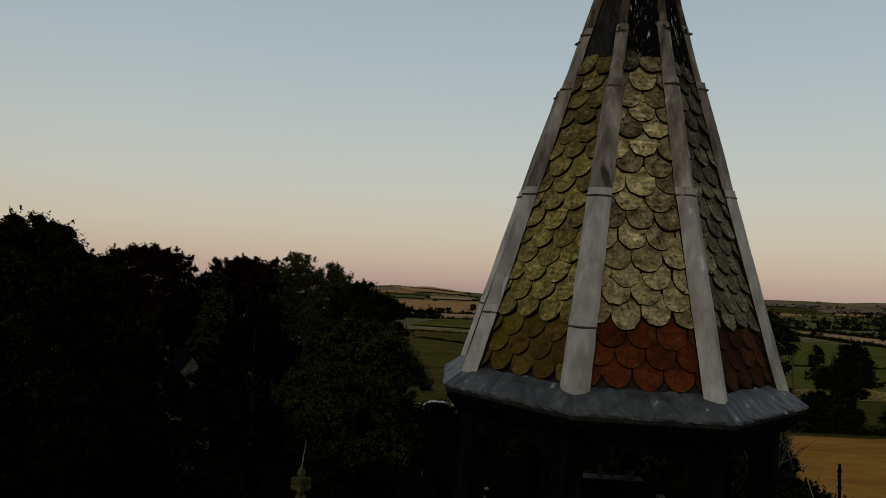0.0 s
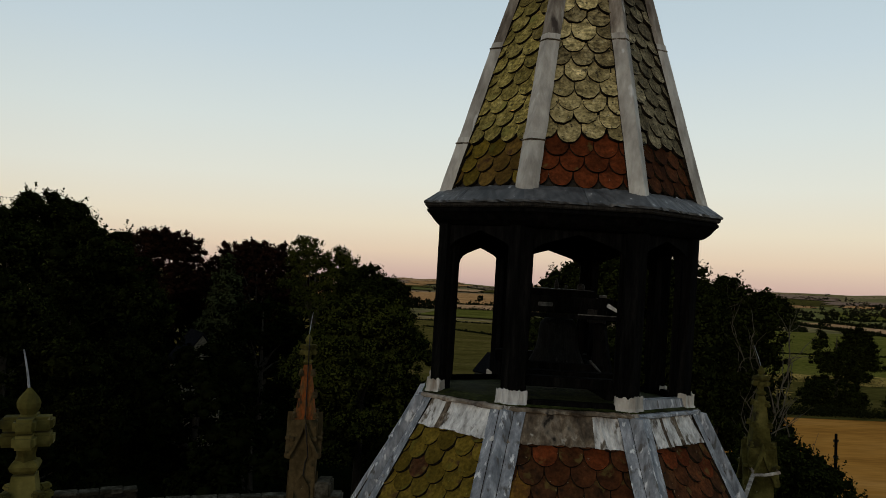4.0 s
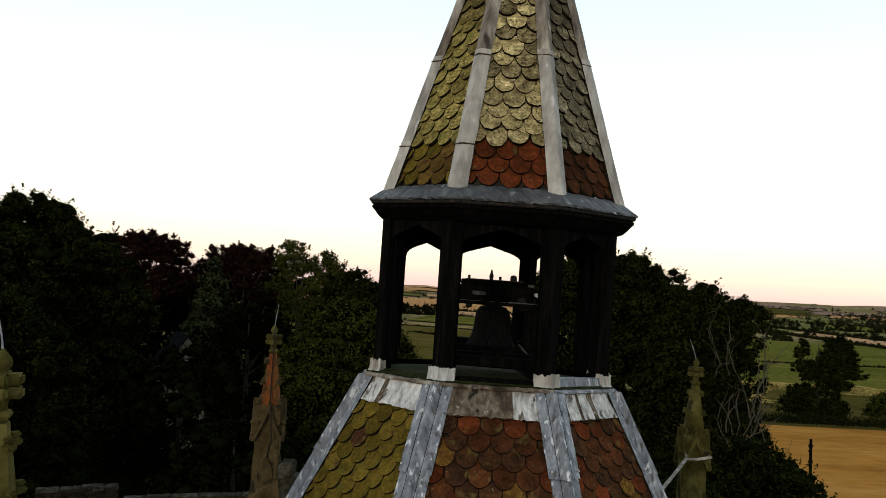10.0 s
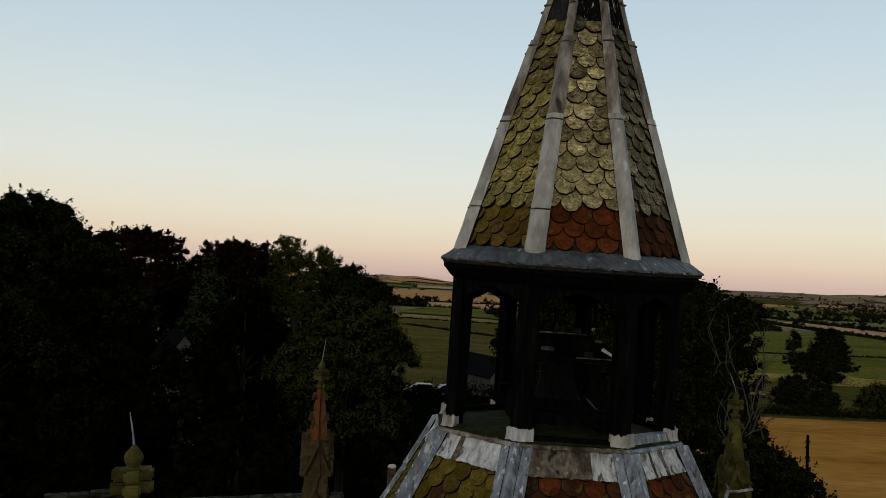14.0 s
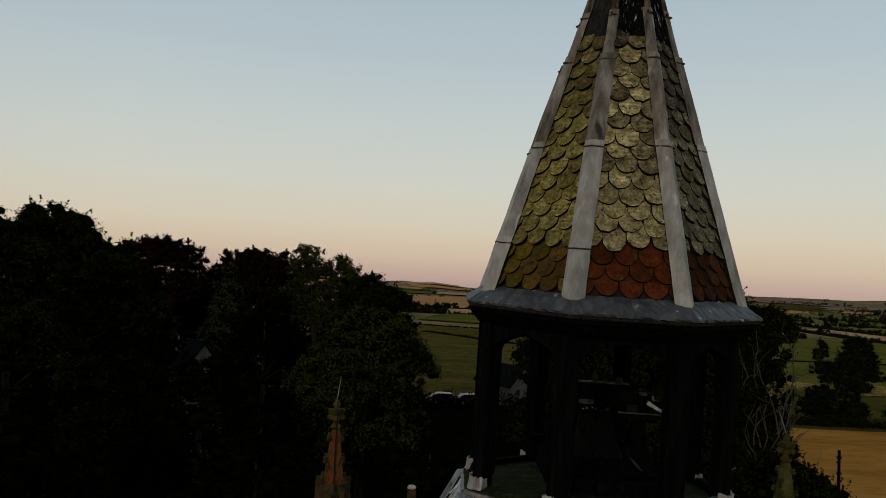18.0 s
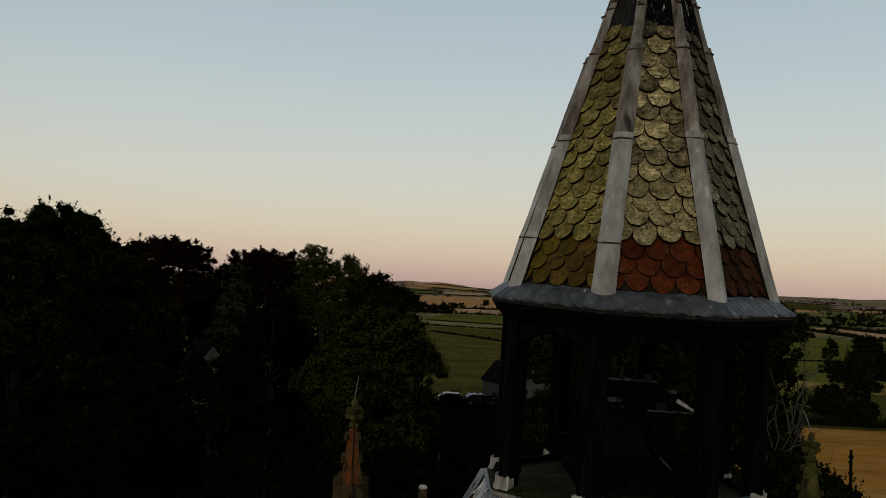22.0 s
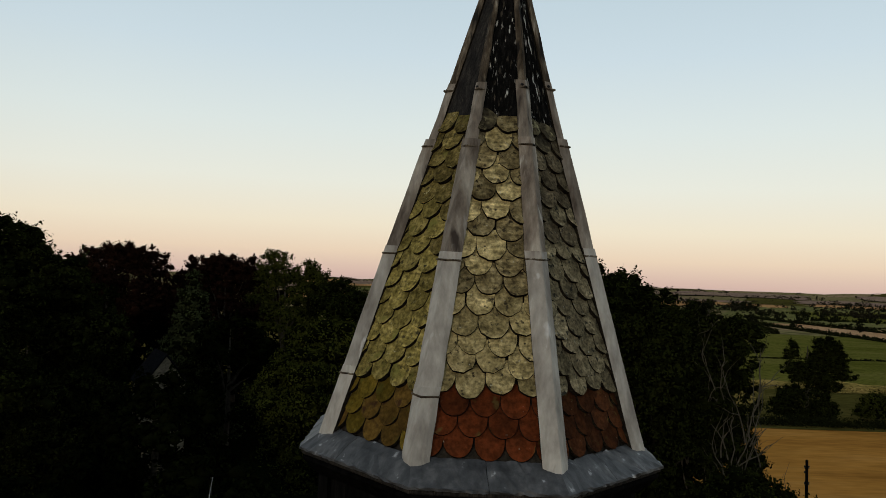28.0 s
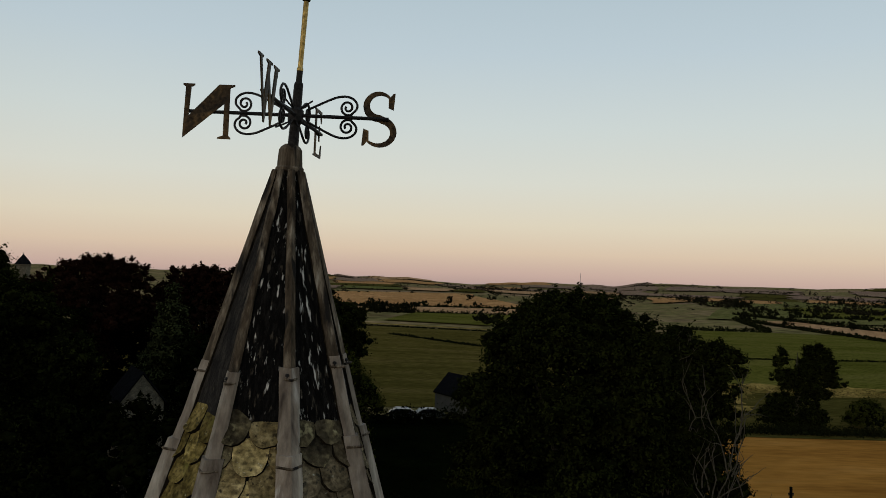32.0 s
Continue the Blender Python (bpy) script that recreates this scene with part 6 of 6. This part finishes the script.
    part("plinth", lathe([(0.36, -2.6), (0.36, -2.3), (0.33, -2.22), (0.26, -2.06), (0.225, -1.90), (0.20, -1.88)], 4, at=(0, 0, 0)), root, mat=body, at=Matrix.Rotation(radians(45), 4, "Z"))
    if wired:
        part("conductor", tube([(0.012, -0.03, -0.03), (0.014, -0.112, -0.13), (0.014, -0.114, -0.25), (0.010, -0.06, -0.30), (0.010, -0.075, -0.45), (0.008, -0.105, -0.72), (0.012, -0.15, -0.96), (0.02, -0.212, -1.02), (0.06, -0.214, -1.38), (0.03, -0.165, -1.46), (-0.03, -0.162, -2.0)], 0.007, 5), root, "dark conductor strip running down the stone", mat=IRON)
    lx, ly = rod_lean
    part("lightning_rod", tube([(0, 0, -0.02), (lx * 0.4, ly, rod * 0.4), (lx, ly, rod)], [0.0055, 0.0045, 0.003], 6), root, "thin grey metal rod", mat=LEAD)
    return root


pinnacle(-2.55, 2.70, 17.01, "stone corner pinnacle with an orange-lichened spirelet", SANDSTONE_ORANGE, 8, (0.035, 0), crest=SANDSTONE_MOSS, wired=True)
pinnacle(2.74, 2.69, 16.88, "mossy stone corner pinnacle behind the tower roof", SANDSTONE_MOSS, -6, (-0.09, 0), 0.24, 0.95, body=SANDSTONE_MOSS)
pinnacle(-2.722, -2.86, 17.235, "stone corner pinnacle with a blunt weathered finial", SANDSTONE_MOSS, 20, (-0.03, 0), 0.16, 1.08, 1.1, body=SANDSTONE_MOSS)

tower = thing("church_tower", "square stone church tower with a coped parapet", "tower", Matrix.Identity(4))
T = 3.0
for name, x0, x1, y0, y1 in (("wall", -T, T, -T, -T + 0.6), ("wall", -T, T, T - 0.6, T), ("wall", -T, -T + 0.6, -T + 0.6, T - 0.6), ("wall", T - 0.6, T, -T + 0.6, T - 0.6)):
    w = part(name, box(x0, x1, y0, y1, 0, 14.55, 0.0), tower, mat=RUBBLE)
    part("coping", box(x0 - 0.06, x1 + 0.06, y0 - 0.06, y1 + 0.06, 14.55, 14.72, 0.03), w, mat=SANDSTONE)
part("gutter_floor", box(-T + 0.6, T - 0.6, -T + 0.6, T - 0.6, 14.2, 14.4), tower, mat=LEAD)

# steps take the darker stone copy, so their shade is painted in
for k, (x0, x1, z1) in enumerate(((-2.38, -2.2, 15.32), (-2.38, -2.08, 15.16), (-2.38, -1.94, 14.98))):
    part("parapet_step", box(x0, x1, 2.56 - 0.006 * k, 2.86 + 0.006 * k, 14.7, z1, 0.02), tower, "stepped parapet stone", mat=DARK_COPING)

# tiles last
spill = {}
for i in range(8):
    tiled_side(spire, i, spire_w, 18.465, 20.50, 0.1165, spire_mats(i), 0.016, 0.05, i in (6, 7, 0, 1, 2), spill, 3)
join_tiles(spire, spill)


def roof_mats(i):
    def pick(row, z, rand):
        if i in (7, 6):
            return TILE_OCHRE if rand.random() < 0.97 else TILE_BROWN
        if i == 0:
            return rand.choices((TILE_GOLD, TILE_RED, TILE_RUST, TILE_BROWN), (0.08, 0.12, 0.42, 0.38))[0]
        return rand.choices((TILE_GOLD, TILE_RED, TILE_RUST, TILE_BROWN), (0.04, 0.12, 0.42, 0.42))[0]
    return pick


spill = {}
for i in range(8):
    tiled_side(roof, i, roof_w, ROOF_LOW + 0.03, 16.82, 0.125, roof_mats(i), 0.018, 0.0, i in FRONT, spill, 5, 16.1)
join_tiles(roof, spill)

# ---- houses, wall, vehicles, pole and mast ----
def cottage(name, x, y, turn, width, depth, eaves, ridge, wall_mat, label, windows=True, stack=True):
    """A gabled stone house: walls, two roof slopes with thickness, chimney, door and windows."""
    root = thing(name, label, "house", pose(x, y, ground_z(x, y), 0, 0, turn))
    w, d = width / 2, depth / 2
    bm = bmesh.new()
    prof = [(-w, 0), (w, 0), (w, eaves), (0, ridge), (-w, eaves)]
    prism(prof, depth, lambda u, v, q: Vector((u, -d + q, v)), bm)
    part("wall", bm, root, mat=wall_mat)
    for sgn in (-1, 1):
        line = [(sgn * (w + 0.25), eaves - 0.2), (0, ridge + 0.1), (0, ridge + 0.28), (sgn * (w + 0.25), eaves - 0.02)]
        part("roof", prism(line, depth + 0.4, lambda u, v, q: Vector((u, -d - 0.2 + q, v))), root, "dark slate roof", mat=SLATE)
    if stack:
        chim = part("chimney", box(-0.35, 0.35, d - 0.9, d - 0.2, ridge - 0.3, ridge + 0.9, 0.03), root, mat=RUBBLE)
        part("chimney_pot", lathe([(0.12, ridge + 0.9), (0.11, ridge + 1.2), (0.13, ridge + 1.22)], 10, at=(0, d - 0.55, 0)), chim, mat=TILE_RED)
    if windows:
        for wx, wz in ((-w * 0.45, 1.2), (w * 0.45, 1.2)):
            win = part("window", box(wx - 0.4, wx + 0.4, -d - 0.03, -d + 0.05, wz, wz + 1.0, 0.01), root, mat=RENDER)
            part("pane", box(wx - 0.33, wx + 0.33, -d - 0.045, -d - 0.03, wz + 0.07, wz + 0.93), win, mat=GLASS_DARK)
    return root


cottage("cottage", 6.4, 108.0, 36, 5.0, 8.4, 2.6, 5.0, RENDER, "pale rendered cottage with a dark slate roof", stack=False)
cottage("gabled_house", -26.2, 67.5, 33, 3.8, 4.6, 8.0, 10.5, RUBBLE, "grey stone gabled house among the trees", stack=False)


# the church behind the tower: its far gable carries a cross, and a flue stands beside the ridge
NAVE_X, NAVE_RIDGE, NAVE_EAVES, NAVE_HALF = 0.27, 10.85, 6.3, 3.9
nave = thing("church_nave", "long stone church nave behind the tower with a dark slate roof", "church", pose(NAVE_X, 0, 0))
part("wall", prism([(-NAVE_HALF, -0.2), (NAVE_HALF, -0.2), (NAVE_HALF, NAVE_EAVES), (0, NAVE_RIDGE), (-NAVE_HALF, NAVE_EAVES)], 18.8, lambda u, v, q: Vector((u, 3.1 + q, v))), nave, mat=DARK_RUBBLE)
for sgn in (-1, 1):
    line = [(sgn * (NAVE_HALF + 0.3), NAVE_EAVES - 0.33), (sgn * 0.004, NAVE_RIDGE + 0.02), (sgn * 0.004, NAVE_RIDGE + 0.16), (sgn * (NAVE_HALF + 0.3), NAVE_EAVES - 0.19)]
    part("roof", prism(line, 18.6, lambda u, v, q: Vector((u, 3.1 + q, v))), nave, "dark slate roof slope", mat=SLATE)
    cope = [(sgn * (NAVE_HALF + 0.4), NAVE_EAVES - 0.28), (sgn * 0.003, NAVE_RIDGE + 0.17), (sgn * 0.003, NAVE_RIDGE + 0.42), (sgn * (NAVE_HALF + 0.4), NAVE_EAVES - 0.03)]
    part("gable_coping", prism(cope, 0.42, lambda u, v, q: Vector((u, 21.7 + q, v))), nave, "pale mossed gable coping", mat=SANDSTONE_MOSS)
part("apex_stone", box(-0.13, 0.13, 21.78, 22.04, NAVE_RIDGE + 0.25, NAVE_RIDGE + 0.50, 0.02), nave, mat=SANDSTONE_MOSS)
gable_cross = thing("gable_cross", "small pale stone cross with flared arms on the gable", "cross", pose(NAVE_X + 0.015, 21.92, NAVE_RIDGE + 0.5))
part("shaft", box(-0.034, 0.034, -0.045, 0.045, -0.02, 0.47, 0.012), gable_cross, mat=STONE_GREY)
part("head", box(-0.055, 0.055, -0.042, 0.042, 0.415, 0.48, 0.016), gable_cross, mat=STONE_GREY)
for sgn in (-1, 1):
    part("arm", prism([(sgn * 0.03, 0.245), (sgn * 0.14, 0.24), (sgn * 0.18, 0.215), (sgn * 0.21, 0.27), (sgn * 0.18, 0.325), (sgn * 0.14, 0.30), (sgn * 0.03, 0.295)], 0.08, lambda u, v, q: Vector((u, -0.04 + q, v))), gable_cross, mat=STONE_GREY)
flue = thing("flue", "slender brown stone flue with a pale cap beside the nave ridge", "chimney", pose(-2.42, 18.97, 7.4))
part("stack", box(-0.14, 0.14, -0.14, 0.14, 0.0, 3.98, 0.02), flue, mat=SANDSTONE)
part("cap", lathe([(0.10, 3.97), (0.145, 3.99), (0.15, 4.03), (0.11, 4.08), (0.02, 4.09)], 12), flue, "pale rounded cap", mat=LEAD_HIP)


def parked_car(x, y, turn, paint, label):
    """A small car: body, cabin, glass, lamps and wheels."""
    root = thing("car", label, "car", pose(x, y, ground_z(x, y), 0, 0, turn), "cars beside the cottage")
    side = [(-2.05, 0.35), (2.05, 0.35), (2.1, 0.75), (1.35, 0.92), (0.75, 1.42), (-1.2, 1.45), (-1.95, 0.95), (-2.1, 0.8)]
    bm = prism(side, 1.7, lambda u, v, w: Vector((u, w - 0.85, v)))
    bmesh.ops.bevel(bm, geom=list(bm.edges), offset=0.06, segments=2, affect="EDGES")
    part("body", bm, root, mat=paint)
    glass = [(1.2, 0.96), (0.72, 1.36), (-1.1, 1.38), (-1.7, 0.98)]
    part("side_window", prism(glass, 1.72, lambda u, v, w: Vector((u, w - 0.86, v))), root, mat=GLASS_DARK)
    for wx in (-1.3, 1.3):
        for wy in (-0.8, 0.8):
            wheel = part("wheel", lathe([(0.31, -0.1), (0.33, -0.07), (0.33, 0.07), (0.31, 0.1)], 18), root, mat=IRON, at=pose(wx, wy, 0.33, 90))
            part("rim", lathe([(0.2, -0.105), (0.2, 0.105)], 14), wheel, mat=LEAD)
    for wy in (-0.6, 0.6):
        part("headlight", box(2.02, 2.1, wy - 0.15, wy + 0.15, 0.62, 0.74, 0.02), root, mat=CAR_WHITE)
    return root


parked_car(-2.4, 102.2, 4, CAR_WHITE, "pale car parked beside the cottage")
parked_car(1.2, 102.4, 12, CAR_WHITE, "pale car parked by the cottage wall")


def coped_wall(x0, y0, x1, y1, top, label):
    """A high rubble wall of separate stones under a broken coping."""
    length = math.hypot(x1 - x0, y1 - y0)
    root = thing("stone_wall", label, "wall", pose(x0, y0, 0, 0, 0, math.degrees(math.atan2(y1 - y0, x1 - x0))))
    rand = random.Random(4)
    part("core", box(0, length, 0.06, 0.5, 0, top - 0.12), root, mat=DARK_RUBBLE)
    z = top - 0.12
    while z > top - 1.5:
        h = rand.uniform(0.16, 0.28)
        x = 0.0
        while x < length:
            w = rand.uniform(0.25, 0.6)
            part("stone", box(x + 0.01, min(x + w, length) - 0.01, rand.uniform(-0.01, 0.03), 0.1, z - h + 0.012, z - 0.004, 0.015), root, mat=DARK_RUBBLE)
            x += w
        z -= h
    x = 0.0
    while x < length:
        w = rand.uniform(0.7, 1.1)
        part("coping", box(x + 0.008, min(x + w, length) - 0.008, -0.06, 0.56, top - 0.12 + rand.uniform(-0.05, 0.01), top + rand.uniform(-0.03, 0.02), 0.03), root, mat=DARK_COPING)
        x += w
    return root


coped_wall(-16.4, 23.5, -13.6, 24.8, 8.35, "short length of high rubble wall with a stone coping")
coped_wall(-13.6, 25.2, -6.0, 27.6, 7.7, "ruined rubble wall with broken pale coping")

pole = thing("telegraph_pole", "dark wooden telegraph pole with fittings at the field edge", "pole", pose(23.1, 42.1, 0, 0.5, -1.0, 0))
part("shaft", tube([(0, 0, -0.5), (0, 0, 8.6)], [0.13, 0.085], 10), pole, mat=TIMBER)
for zc, sgn in ((8.2, 1), (8.2, -1), (7.85, -1), (7.2, -1), (7.2, 1)):
    part("insulator", lathe([(0.03, -0.05), (0.045, 0.0), (0.02, 0.06)], 8, at=(sgn * 0.13, 0, zc)), pole, mat=IRON)
part("step_bracket", box(-0.15, 0.15, -0.04, 0.04, 8.08, 8.14, 0.01), pole, mat=IRON)
part("step_bracket", box(-0.15, 0.15, -0.04, 0.04, 7.08, 7.14, 0.01), pole, mat=IRON)

turret = thing("round_turret", "round stone turret with a conical roof behind the trees", "turret", pose(-69.6, 128.4, 0))
part("wall", lathe([(1.18, -1), (1.15, 18.9), (1.26, 19.0), (1.26, 19.2)], 20), turret, mat=RUBBLE)
part("roof", lathe([(1.32, 19.2), (0.8, 20.0), (0.08, 20.85)], 20), turret, mat=SLATE)
part("finial", lathe([(0.05, 20.8), (0.08, 20.95), (0.03, 21.2)], 8), turret, mat=IRON)

mast = thing("radio_mast", "thin far radio mast on the ridge", "mast", pose(345, 1762, ground_z(345, 1762)))
part("lattice", tube([(0, 0, 0), (0, 0, 15.4 - ground_z(345, 1762))], [0.5, 0.25], 4), mast, mat=LEAD)

# lead tape from the roof to the pinnacle, and a strap round it
tape = thing("lead_tape", "pale lead conductor tape strapped round the pinnacle", "tape")
part("run", tube([(1.72, 0.55, 15.74), (2.2, 1.6, 15.70), (2.59, 2.44, 15.69)], 0.022, 4, flat=0.3), tape, mat=LEAD_UMBER)
part("strap", tube([(2.59, 2.46, 15.73), (2.59, 2.44, 15.68), (2.72, 2.42, 15.69), (2.89, 2.44, 15.72), (2.91, 2.9, 15.72), (2.60, 2.92, 15.74), (2.59, 2.46, 15.73)], 0.019, 4, flat=0.35), tape, mat=LEAD_UMBER)
